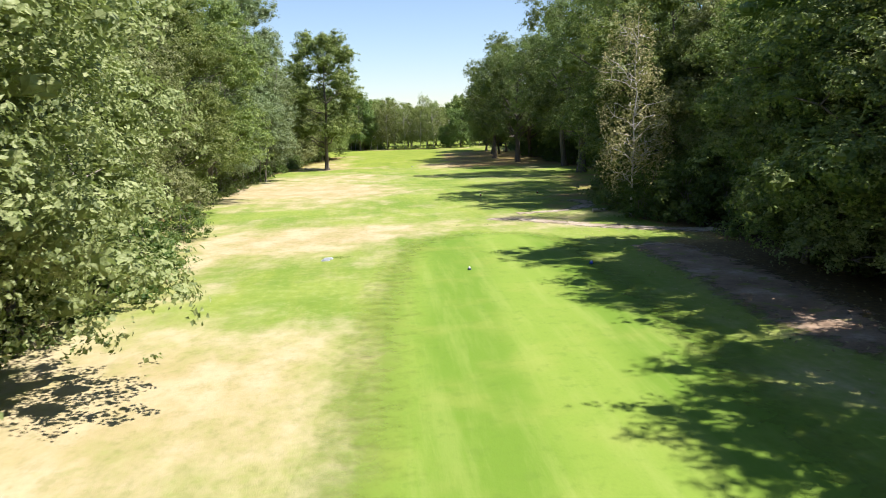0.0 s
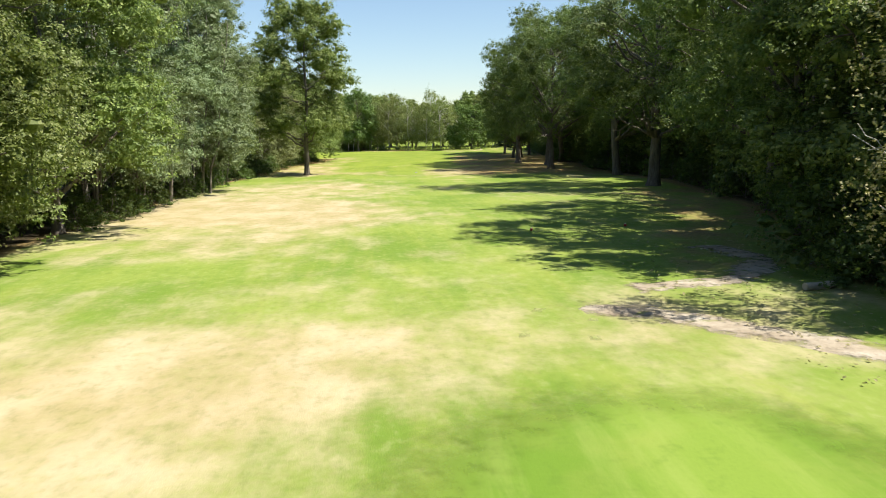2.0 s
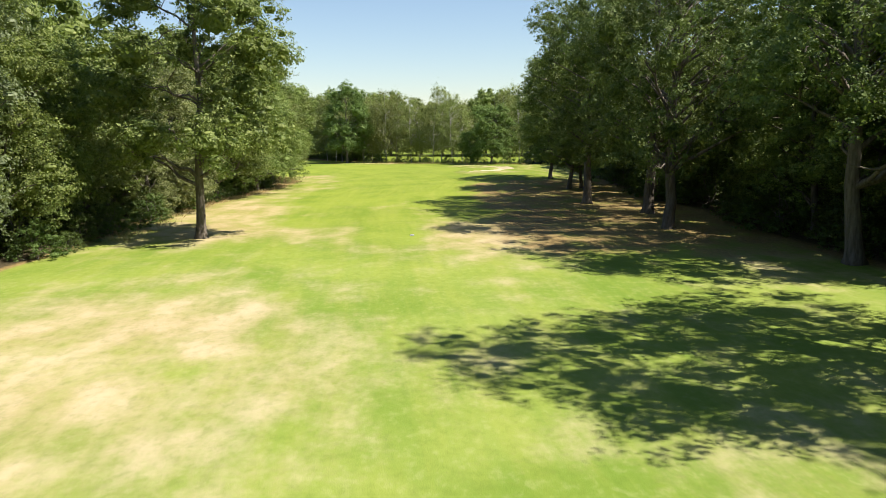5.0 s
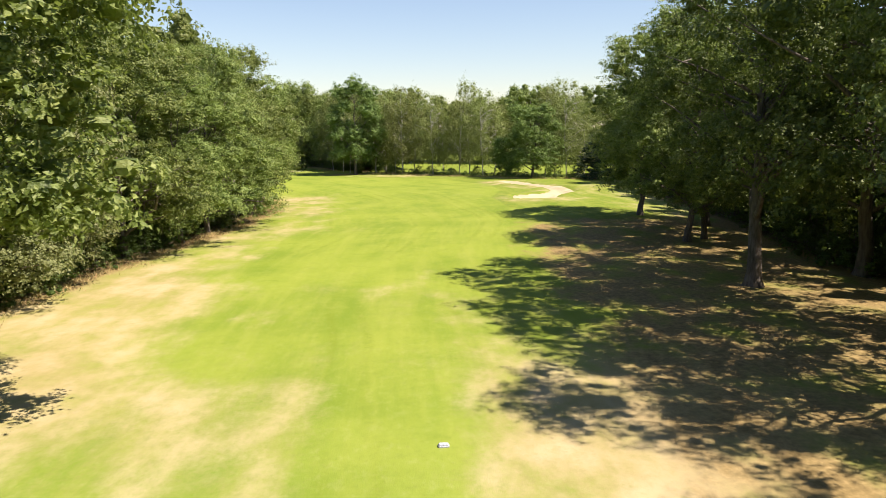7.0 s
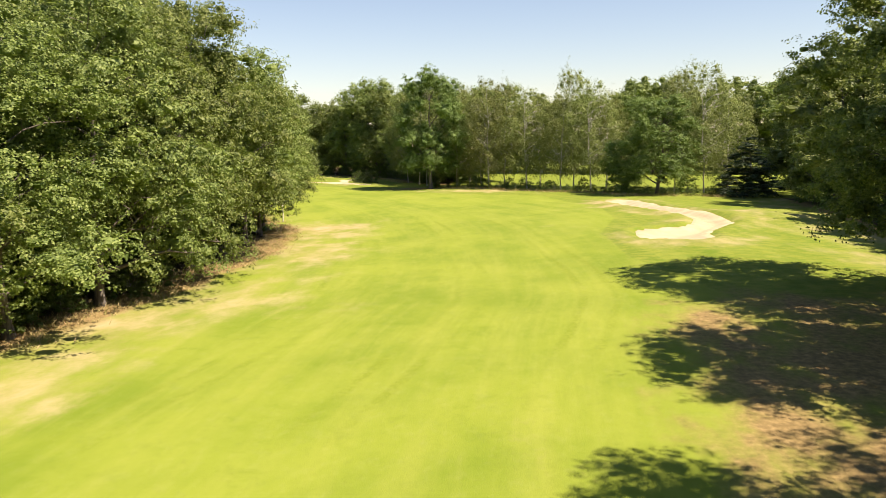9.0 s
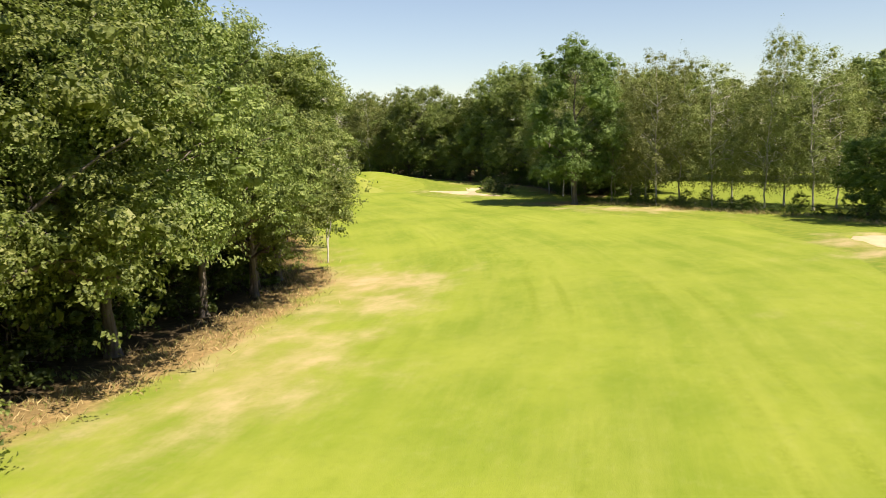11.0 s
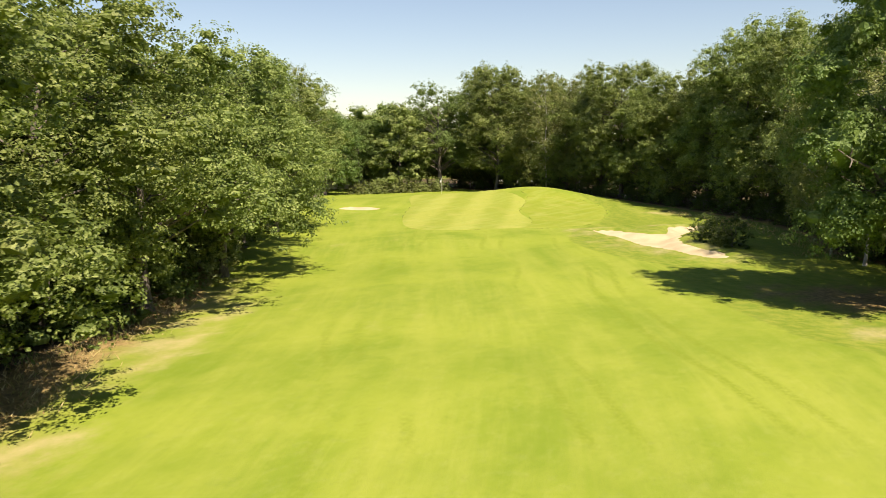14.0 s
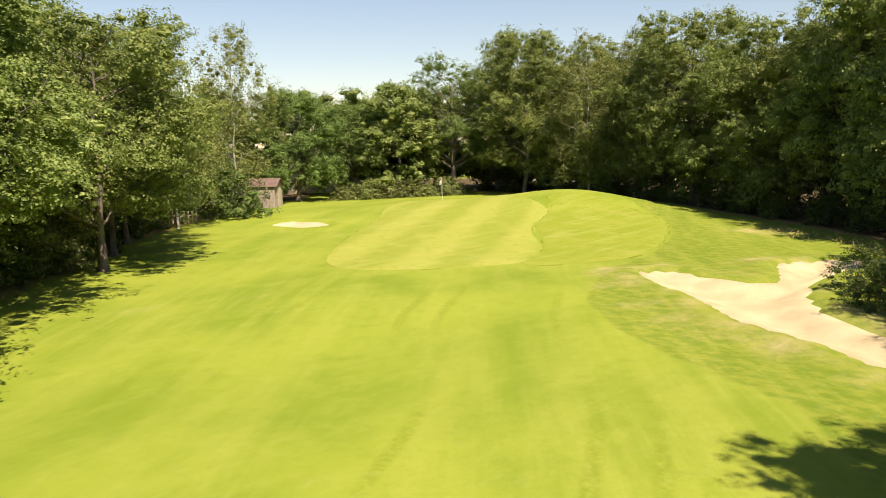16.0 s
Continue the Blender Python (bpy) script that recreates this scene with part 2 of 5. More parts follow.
def striped_turf(name, a, b, width, turn, soft=0.25, fade=(0.15, 0.3), dryness=0.4):
    """Close-mown turf with the stripes of the mower."""
    m = Mat(name)
    co = m.node("TexCoord").outputs["Object"]
    mp = m.node("Mapping", Vector=co, Rotation=(0, 0, turn))
    x = m.node("SeparateXYZ", Vector=mp.outputs[0]).outputs[0]
    x = m.math("ADD", x, m.math("MULTIPLY", m.noise(0.2, 3), 1.2))
    s = m.math("SINE", m.math("MULTIPLY", x, math.pi / width))
    f = m.step(s, -soft * 2, soft * 2)
    fine = m.noise(14.0, 4, 0.7)
    c = m.mix(f, a, b)
    c = m.mix(m.math("MULTIPLY", m.step(m.noise(0.5, 4), 0.45, 0.75), dryness), c, (0.296, 0.281, 0.074))
    c = m.mix(m.math("MULTIPLY", m.step(fine, 0.45, 0.8), 0.3), c, (0.111, 0.163, 0.022))
    drag = m.noise(1.6, 5, 0.65, (1.0, 0.09, 1))
    c = m.mix(m.math("MULTIPLY", m.step(drag, 0.45, 0.68), 0.30), c, (0.252, 0.296, 0.074))
    c = m.mix(m.math("MULTIPLY", m.step(m.noise(2.2, 5, 0.7), 0.52, 0.68), 0.30), c, (0.081, 0.141, 0.016))
    m.done(c, 0.9, m.bump(fine, 0.3, 0.02), 0.15)
    return m.faded(*fade)


def sand_material():
    m = Mat("bunker sand")
    n, g = m.noise(0.9, 4), m.noise(22.0, 3, 0.7)
    rake = m.noise(3.0, 3, 0.5, (0.3, 3.0, 1), "Object", 0.6)
    c = m.ramp(n, [(0.3, (0.340, 0.280, 0.163)), (0.7, (0.429, 0.366, 0.233))])
    c = m.mix(m.math("MULTIPLY", m.step(g, 0.5, 0.8), 0.25), c, (0.296, 0.252, 0.178))
    return m.done(c, 0.95, m.bump(m.math("ADD", g, rake), 0.5, 0.04), 0.1)


def dirt_material(name, low, mid, high, fade):
    m = Mat(name)
    n, g = m.noise(0.6, 5, 0.65), m.noise(9.0, 5, 0.7)
    c = m.ramp(n, [(0.3, low), (0.52, mid), (0.74, high)])
    c = m.mix(m.math("MULTIPLY", m.step(g, 0.45, 0.7), 0.45), c, low)
    c = m.mix(m.math("MULTIPLY", m.step(m.noise(1.3, 4), 0.56, 0.66), 0.8), c, (0.178, 0.192, 0.044))
    m.done(c, 0.95, m.bump(g, 0.6, 0.05), 0.1)
    return m.faded(*fade)


def plain(name, c, rough=0.6, vary=0.12, scale=3.0, spec=0.3):
    m = Mat(name)
    n = m.noise(scale, 5, 0.6)
    lo, hi = tuple(v * (1 - vary) for v in c), tuple(min(1, v * (1 + vary)) for v in c)
    return m.done(m.ramp(n, [(0.3, lo), (0.7, hi)]), rough, m.bump(n, 0.15, 0.02), spec)


TURF, SAND = turf_material(), sand_material()
DIRT = dirt_material("bare brown earth", (0.150, 0.100, 0.062), (0.262, 0.188, 0.125), (0.450, 0.372, 0.285), (1.3, 1.1))
DIRT_PALE = dirt_material("pale trodden earth", (0.215, 0.167, 0.111), (0.333, 0.281, 0.207), (0.474, 0.422, 0.340), (1.0, 0.7))
GREEN_TURF = striped_turf("green turf", (0.178, 0.213, 0.027), (0.228, 0.252, 0.044), 2.1, radians(-29), 0.4, (0.12, 0.3))
TEE_TURF = striped_turf("tee turf", (0.108, 0.186, 0.018), (0.157, 0.231, 0.031), 2.2, radians(4), 0.35, (1.1, 2.3), 0.25)
WORN_TURF = striped_turf("worn turf", (0.311, 0.318, 0.126), (0.340, 0.340, 0.148), 2.0, 0.3, 0.6, (0.16, 0.3))
APRON_TURF = striped_turf("apron turf", (0.164, 0.204, 0.019), (0.175, 0.213, 0.022), 3.0, radians(30), 0.6, (0.2, 0.4))
WHITE = plain("white paint", (0.780, 0.780, 0.760), 0.5)
STONE_PALE = plain("weathered white paint", (0.36, 0.38, 0.41), 0.7, 0.25, 9.0)
RED = plain("red paint", (0.26, 0.03, 0.035), 0.45)
BLUE = plain("blue paint", (0.030, 0.070, 0.450), 0.4)
NAVY = plain("dark metal", (0.040, 0.050, 0.080), 0.5)
WOOD_OLD = plain("weathered boards", (0.296, 0.252, 0.200), 0.85, 0.25)
WOOD_PALE = plain("pale cut wood", (0.385, 0.340, 0.266), 0.8, 0.2)
ROOF_FELT = plain("brown roof", (0.126, 0.085, 0.070), 0.9, 0.3)
ROOF_TILE = plain("pale roof tiles", (0.266, 0.200, 0.155), 0.9, 0.25)
PLASTER = plain("white plaster", (0.740, 0.730, 0.700), 0.8)
GLASS_DARK = plain("dark pane", (0.020, 0.025, 0.030), 0.08, 0.1, 1.0, 0.5)


# ---- the lie of the land ----
LEFT = [(-17, -40), (-15, -12), (-14.4, 25), (-13.2, 36), (-15, 60), (-15.4, 78), (-15.2, 96), (-14.5, 112), (-15, 122), (-14.6, 131), (-13.6, 140),
        (-12.2, 150), (-11.8, 160), (-13, 169), (-15, 177), (-21, 186), (-27, 193), (-32, 199), (-38.5, 206), (-45, 213), (-52, 220), (-60, 226), (-67, 234), (-73, 242)]
RIGHT = [(16, -40), (13, 0), (11.6, 18), (11.9, 28), (11.5, 40), (14, 50), (17.5, 60), (19.5, 70), (21.5, 85), (21.5, 102), (21, 112), (22, 118), (21.5, 128),
         (22, 140), (23, 150), (24.5, 165), (27, 178), (28.5, 192)]
BACK = [(-9, 228), (-15, 233.5), (-17.5, 241), (-23, 250), (-31, 257), (-40, 263), (-50, 269), (-58, 272), (-66, 275), (-78, 277)]
FAIRWAY_BUNKER = [(11.0, 193.2), (14.0, 193.1), (15.0, 183.4), (16.4, 179.6), (16.8, 174.5), (17.1, 170.5), (16.9, 167.9), (15.3, 164.7), (14.0, 161.9), (13.6, 159.5),
                  (12.6, 158.5), (11.2, 159.0), (9.8, 160.3), (9.9, 163.9), (10.7, 165.1), (13.0, 166.0), (14.1, 168.2), (14.7, 171.4), (14.2, 176.0), (12.6, 180.9), (11.4, 186.7)]
GREEN_BUNKER = [(-31.8, 235.6), (-30.9, 236.8), (-29.0, 236.1), (-27.0, 235.9), (-26.6, 237.2), (-27.9, 240.9), (-27.2, 242.6), (-26.0, 244.4), (-25.0, 243.6), (-25.0, 240.5),
                (-25.2, 237.4), (-24.4, 234.0), (-22.8, 231.4), (-20.9, 229.9), (-19.4, 228.2), (-19.4, 226.4), (-21.0, 227.0), (-22.6, 228.2), (-24.2, 229.0), (-25.6, 229.9), (-26.9, 231.3), (-28.2, 232.4), (-30.0, 233.6)]
SIDE_BUNKER = [(-60.9, 237.6), (-61.0, 239.4), (-57.9, 239.8), (-56.2, 238.9), (-56.5, 237.5), (-59.0, 237.0)]
GREEN = [(-43.1, 228.7), (-46.8, 230.8), (-51.5, 236.5), (-55.5, 242.3), (-60.0, 247.5), (-63.8, 253.5), (-63.0, 258.5), (-58.5, 259.5), (-53.5, 256.2), (-47.8, 252.6), (-46.0, 249.5),
         (-43.8, 245.1), (-38.9, 239.4), (-37.3, 235.4), (-38.4, 232.4), (-40.6, 229.8)]
APRON = [(-50.5, 255.8), (-47.5, 258.2), (-44.2, 257.0), (-40.3, 254.7), (-36.8, 249.5), (-33.9, 240.8), (-35.2, 235.8), (-37.6, 234.8), (-39.8, 239.8), (-44.6, 245.8), (-46.9, 250.2), (-48.6, 253.6)]
TEE = [(-4.3, 4.0), (-4.0, 12.0), (-3.4, 24.0), (-2.2, 33.0), (0.2, 36.0), (2.4, 36.6), (5.2, 35.4), (6.6, 31.5), (6.4, 25.0), (6.2, 17.0), (5.4, 10.0), (5.2, 4.0)]
DIRT_BY_TEE = [(7.6, 14.6), (6.9, 17.4), (7.0, 21.5), (7.2, 26.5), (7.4, 30.2), (9.2, 31.8), (10.6, 29.0), (10.8, 22.0), (10.2, 17.0), (9.2, 14.6)]
DIRT_TRACK = [(3.0, 41.8), (4.6, 41.6), (5.6, 40.4), (7.0, 38.6), (9.0, 36.6), (11.5, 34.9), (13.4, 34.2)]
DIRT_LOOP = [(5.2, 44.2), (6.8, 44.6), (8.4, 44.9), (9.8, 46.2), (10.7, 48.2), (10.6, 50.2), (10.0, 51.6)]


def curve_through(points, per=6):
    """A smooth closed line through the points."""
    p, out = np.array(points, float), []
    n = len(p)
    for i in range(n):
        a, b, c, d = p[i - 1], p[i], p[(i + 1) % n], p[(i + 2) % n]
        for k in range(per):
            t = k / per
            out.append(0.5 * (2 * b + (c - a) * t + (2 * a - 5 * b + 4 * c - d) * t * t + (3 * b - a - 3 * c + d) * t ** 3))
    return np.array(out)


def off_line(line, x, y, closed=False):
    """Distance from a line, and its sign: positive to the left of the line's way."""
    p = np.array(line, float)
    q = np.roll(p, -1, 0) if closed else p[1:]
    p = p if closed else p[:-1]
    best, side = np.full(np.shape(x), 1e9), np.zeros(np.shape(x))
    for (ax, ay), (bx, by) in zip(p, q):
        dx, dy = bx - ax, by - ay
        ll = dx * dx + dy * dy + 1e-9
        t = np.clip(((x - ax) * dx + (y - ay) * dy) / ll, 0, 1)
        d = np.hypot(x - ax - t * dx, y - ay - t * dy)
        s = np.sign(dx * (y - ay) - dy * (x - ax))
        near = d < best
        best, side = np.where(near, d, best), np.where(near, s, side)
    return best, side


def within(line, x, y):
    """Whether places lie inside a closed line."""
    p, res = np.array(line, float), np.zeros(np.shape(x), bool)
    for (ax, ay), (bx, by) in zip(p, np.roll(p, -1, 0)):
        cut = ((ay > y) != (by > y)) & (x < (bx - ax) * (y - ay) / (by - ay + 1e-12) + ax)
        res ^= cut
    return res


def soft_step(v, lo, hi):
    t = np.clip((v - lo) / (hi - lo), 0, 1)
    return t * t * (3 - 2 * t)


BUNKERS = [curve_through(b) for b in (FAIRWAY_BUNKER, GREEN_BUNKER, SIDE_BUNKER)]


def bump_at(x, y, cx, cy, sx, sy, a):
    return a * np.exp(-((x - cx) / sx) ** 2 - ((y - cy) / sy) ** 2)


def land(x, y):
    """Height of the ground, before the bunkers are cut into it."""
    x, y = np.asarray(x, float), np.asarray(y, float)
    z = bump_at(x, y, 14, 160, 13, 30, 1.0) + bump_at(x, y, -18, 176, 13, 16, -0.5) + bump_at(x, y, -57, 252, 15, 15, 0.8) + bump_at(x, y, -38, 204, 8, 10, -0.5)
    z = z + bump_at(x, y, -50.0, 259, 6.5, 6, 1.25) + bump_at(x, y, 21, 173, 4, 5, 0.6)
    return z + 0.05 * np.sin(x * 0.31 + 1.0) * np.sin(y * 0.23) + 0.04 * np.sin(x * 0.11 - y * 0.17)


def ground_height(x, y):
    z = land(x, y)
    for b, deep in zip(BUNKERS, (0.42, 0.42, 0.2)):
        near = (x > b[:, 0].min() - 4) & (x < b[:, 0].max() + 4) & (y > b[:, 1].min() - 4) & (y < b[:, 1].max() + 4)
        if np.any(near):
            xs, ys = x[near], y[near]
            d, _ = off_line(b, xs, ys, True)
            ins = within(b, xs, ys)
            z[near] += np.where(ins, -0.06 - deep * soft_step(d, 0, 1.6), 0.14 * np.exp(-((d - 0.5) / 0.8) ** 2))
    return z


def spread(lo, hi, step, far, grow=1.35):
    """Grid lines: even between lo and hi, then ever wider out to far."""
    mid = list(np.arange(lo, hi + 1e-6, step))
    a, b, s = [], [], step
    while not a or a[-1] > -far:
        s *= grow
        a.append((a[-1] if a else lo) - s)
        b.append((b[-1] if b else hi) + s)
    return np.array(a[::-1] + mid + b)


def mesh_from(name, verts, faces, mat=None, smooth=False):
    me = bpy.data.meshes.new(name)
    me.from_pydata(np.asarray(verts).tolist(), [], faces if isinstance(faces, list) else faces.tolist())
    if mat:
        me.materials.append(mat)
    if smooth:
        me.polygons.foreach_set("use_smooth", np.ones(len(me.polygons), bool))
    me.update()
    return me


def run_along(line, x, y):
    """Metres along a line to the point of it that lies nearest."""
    p = np.array(line, float)
    best, out, done = np.full(np.shape(x), 1e9), np.zeros(np.shape(x)), 0.0
    for (ax, ay), (bx, by) in zip(p[:-1], p[1:]):
        dx, dy = bx - ax, by - ay
        ll = math.hypot(dx, dy)
        t = np.clip(((x - ax) * dx + (y - ay) * dy) / (ll * ll), 0, 1)
        d = np.hypot(x - ax - t * dx, y - ay - t * dy)
        out = np.where(d < best, done + t * ll, out)
        best = np.minimum(best, d)
        done += ll
    return out


def build_ground():
    xs, ys = spread(-92, 48, 0.5, 1500), spread(-8, 286, 0.5, 1500)
    gx, gy = np.meshgrid(xs, ys)
    x, y = gx.ravel(), gy.ravel()
    z = ground_height(x, y)
    nx, ny = len(xs), len(ys)
    i = np.arange(nx * ny).reshape(ny, nx)
    quads = np.stack([i[:-1, :-1], i[:-1, 1:], i[1:, 1:], i[1:, :-1]], -1).reshape(-1, 4)
    me = mesh_from("ground", np.stack([x, y, z], 1), quads, TURF, True)
    dl, sl = off_line(LEFT, x, y)
    dr, sr = off_line(RIGHT, x, y)
    db, sb = off_line(BACK, x, y)
    out_l, out_r, out_b = dl * sl, -dr * sr, -db * sb            # metres beyond the edge of the woods
    out_r = np.where(y > 196, -9, out_r)
    out_b = np.where(y < 222, -9, out_b)
    out_b = np.where((out_b > 34) | (x > -8), -9, out_b)
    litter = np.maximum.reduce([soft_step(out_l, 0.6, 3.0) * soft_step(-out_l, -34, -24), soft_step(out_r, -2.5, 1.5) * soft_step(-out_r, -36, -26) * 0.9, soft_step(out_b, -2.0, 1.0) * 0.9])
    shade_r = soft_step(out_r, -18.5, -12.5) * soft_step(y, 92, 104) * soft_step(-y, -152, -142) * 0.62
    # shade_t paints a brown litter tone where the trees' shade falls
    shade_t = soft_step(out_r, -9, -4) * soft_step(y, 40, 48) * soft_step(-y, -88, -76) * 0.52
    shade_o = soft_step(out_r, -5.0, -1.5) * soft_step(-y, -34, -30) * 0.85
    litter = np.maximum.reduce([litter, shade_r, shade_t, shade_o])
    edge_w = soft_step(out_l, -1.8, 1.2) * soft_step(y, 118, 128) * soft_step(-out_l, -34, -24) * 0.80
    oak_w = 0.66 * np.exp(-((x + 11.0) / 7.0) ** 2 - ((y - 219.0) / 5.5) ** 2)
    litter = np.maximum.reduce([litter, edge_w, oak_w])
    dry = np.where(y < 90, 0.28, 0.22)
    west = soft_step(-x, -2.5, 7.5)
    dry += 0.42 * west * soft_step(-y, -103, -86)                         # the dry west half
    dry -= 0.50 * np.exp(-((x + 5.5) / 3.0) ** 2 - ((y - 24) / 5.0) ** 2) + 0.45 * west * np.exp(-((y - 49) / 5.0) ** 2)
    dry += 0.40 * np.exp(-((x + 3.0) / 4.0) ** 2 - ((y - 39) / 3.0) ** 2) + 0.42 * np.exp(-((y - 69) / 6.0) ** 2) * west
    dry += 0.50 * np.exp(-((y - 111) / 6.0) ** 2) * soft_step(np.abs(x - 0.4), 0.6, 3.0) * soft_step(-np.abs(x), -16, -9)
    dry += 0.45 * np.exp(-((x - 7.0) / 4.5) ** 2 - ((y - 41.5) / 3.2) ** 2)
    dry += 0.62 * soft_step(out_l, -9.0, -3.0) * soft_step(y, 95, 125) * soft_step(-y, -186, -176)
    dry += 0.45 * soft_step(out_r, -9, -3) * soft_step(y, 84, 100) + 0.55 * soft_step(out_l, -4.5, -1.2) * soft_step(y, 178, 190) * soft_step(-y, -216, -206)
    dry -= 0.25 * soft_step(y, 118, 140) * (np.abs(x) < 300)
    for b, much in zip(BUNKERS[:2], (0.5, 0.36)):
        d, _ = off_line(b, x, y, True)
        dry += much * np.exp(-((d - 1.0) / 2.0) ** 2)
    dry += 0.7 * np.exp(-((x + 2) / 9) ** 2 - ((y - 213) / 3.5) ** 2) + 0.6 * np.exp(-((x + 33) / 4) ** 2 - ((y - 253) / 4) ** 2)
    dry += 0.30 * np.exp(-((x + 6.0) / 4.5) ** 2 - ((y - 15) / 4.5) ** 2) + 0.25 * np.exp(-((x + 5.8) / 5.0) ** 2 - ((y - 37) / 2.6) ** 2)
    dry += 0.30 * np.exp(-((x + 4.5) / 3.0) ** 2 - ((y - 146.5) / 2.2) ** 2)
    dry += 0.22 * west * np.exp(-((y - 69) / 9.0) ** 2) + 0.32 * np.exp(-((x - 6.5) / 3.5) ** 2 - ((y - 104) / 8.0) ** 2)
    mown = soft_step(y, 84, 125)
    centre = [(0, -60), (0, 120), (1, 150), (-4, 180), (-12, 197), (-22, 212), (-45, 240), (-70, 270)]
    curved = curve_through(centre)[:-8 * 1]
    curved = curved[:np.argmax(curved[:, 1]) + 1]
    dc, sc = off_line(curved, x, y)
    me.attributes.new("run", "FLOAT", "POINT").data.foreach_set("value", run_along(curved, x, y))
    me.attributes.new("lane", "FLOAT", "POINT").data.foreach_set("value", dc * sc)
    edge_r = [(14, 120), (11, 144.6), (8.2, 154.4), (7.8, 164), (9.6, 173), (9.5, 184.5), (5, 203), (0.7, 204.9), (-3.6, 206.8), (-11.9, 210.4), (-17, 216), (-21.5, 222.9), (-24.8, 224.6), (-27.9, 226.7), (-30.8, 229.7), (-33.4, 235.2), (-33.9, 240.8), (-36.8, 249.5), (-40.3, 254.7), (-46, 260), (-60, 266)]
    de, se = off_line(edge_r, x, y)
    rough = soft_step(-de * se, -0.3, 0.6) * (y > 118)
    rough = np.maximum(rough, 0.5 * soft_step(out_l, -3.2, -1.0) * (y > 118))
    me.attributes.new("rough", "FLOAT", "POINT").data.foreach_set("value", rough)
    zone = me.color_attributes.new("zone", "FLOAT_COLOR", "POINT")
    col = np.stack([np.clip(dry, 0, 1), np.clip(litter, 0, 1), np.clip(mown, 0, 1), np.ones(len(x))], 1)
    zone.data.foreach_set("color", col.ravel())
    return tagged(new("ground", me), "grass golf course with green turf and dry straw patches", "ground", kind="structure")


ground = build_ground()


def sheet(name, line, mat, lift, step, label, category, dish=0.0, height=None, kind="structure", wobble=0.0):
    """A thin layer that follows the land inside a closed line."""
    from mathutils import geometry
    c = curve_through(line)
    if wobble:
        rng = np.random.default_rng(len(line))
        c = c + rng.normal(0, wobble, c.shape)
    x0, y0 = c.min(0)
    x1, y1 = c.max(0)
    gx, gy = np.meshgrid(np.arange(x0, x1, step), np.arange(y0, y1, step))
    gx, gy = gx.ravel(), gy.ravel()
    rim = c
    if dish:
        t = np.roll(c, -1, 0) - np.roll(c, 1, 0)
        nrm = np.stack([t[:, 1], -t[:, 0]], 1) / (np.hypot(t[:, 0], t[:, 1])[:, None] + 1e-9)
        turn = np.sum(c[:, 0] * np.roll(c[:, 1], -1) - np.roll(c[:, 0], -1) * c[:, 1])
        c = c + nrm * (0.45 if turn > 0 else -0.45)
    d, _ = off_line(c, gx, gy, True)
    keep = within(c, gx, gy) & (d > step * 0.45)
    pts = np.concatenate([c, np.stack([gx[keep], gy[keep]], 1)])
    n = len(c)
    vs, _, fs, *_ = geometry.delaunay_2d_cdt([Vector(p) for p in pts], [(k, (k + 1) % n) for k in range(n)], [], 1, 1e-5)
    p = np.array([tuple(v) for v in vs])
    d, _ = off_line(c, p[:, 0], p[:, 1], True)
    if dish:
        d, _ = off_line(rim, p[:, 0], p[:, 1], True)
        d = np.where(within(rim, p[:, 0], p[:, 1]), d, -d)
    z = land(p[:, 0], p[:, 1]) + lift - dish * soft_step(d, 0, 1.6) - 0.75 * np.maximum(-d, 0)
    if not dish:
        z = z - (lift + 0.02) * (1 - soft_step(d, 0, 0.12))
    me = mesh_from(name, np.concatenate([p, z[:, None]], 1), [list(f) for f in fs], mat, True)
    me.attributes.new("edge", "FLOAT", "POINT").data.foreach_set("value", d)
    return tagged(new(name, me), label, category, kind=kind)


sheet("bunker_sand_fairway", FAIRWAY_BUNKER, SAND, 0.03, 0.5, "pale sand of the winding fairway bunker", "bunker", 0.40)
sheet("bunker_sand_greenside", GREEN_BUNKER, SAND, 0.03, 0.5, "pale raked sand of the greenside bunker", "bunker", 0.40)
sheet("bunker_sand_small", SIDE_BUNKER, SAND, 0.03, 0.4, "small pale sand bunker beside the green", "bunker", 0.18)
sheet("apron", APRON, APRON_TURF, 0.030, 0.9, "close-mown apron round the raised green", "turf")
sheet("putting_green", GREEN, GREEN_TURF, 0.045, 0.9, "striped pale putting green on a low rise", "green")
sheet("tee_box", TEE, TEE_TURF, 0.06, 1.0, "bright green mown tee box", "turf")
def strip(points, width):
    """A closed line round a narrow way."""
    p = np.array(points, float)
    t = np.gradient(p, axis=0)
    nrm = np.stack([-t[:, 1], t[:, 0]], 1) / np.hypot(t[:, 0], t[:, 1])[:, None]
    return np.concatenate([p + nrm * width / 2, (p - nrm * width / 2)[::-1]]).tolist()


for way in ([(2.6, 43.0), (1.8, 41.2), (1.4, 39.4), (1.25, 37.2), (1.4, 34.9)], [(4.2, 42.4), (3.3, 41.0), (2.9, 39.3), (2.7, 37.0), (2.8, 34.8)]):
    sheet("wheel_track", strip(way, 0.42), WORN_TURF, 0.030, 0.4, "pale worn wheel track curving off the tee", "track")
sheet("dirt_patch", DIRT_BY_TEE, DIRT, 0.035, 0.7, "bare brown earth beside the tee", "path", wobble=0.1)
sheet("dirt_track", strip(DIRT_TRACK, 1.9), DIRT_PALE, 0.035, 0.6, "worn pale dirt track across the grass", "path", wobble=0.12)
sheet("dirt_loop", strip(DIRT_LOOP, 1.7), DIRT_PALE, 0.035, 0.6, "worn dirt path bending along the shrubs", "path", wobble=0.1)


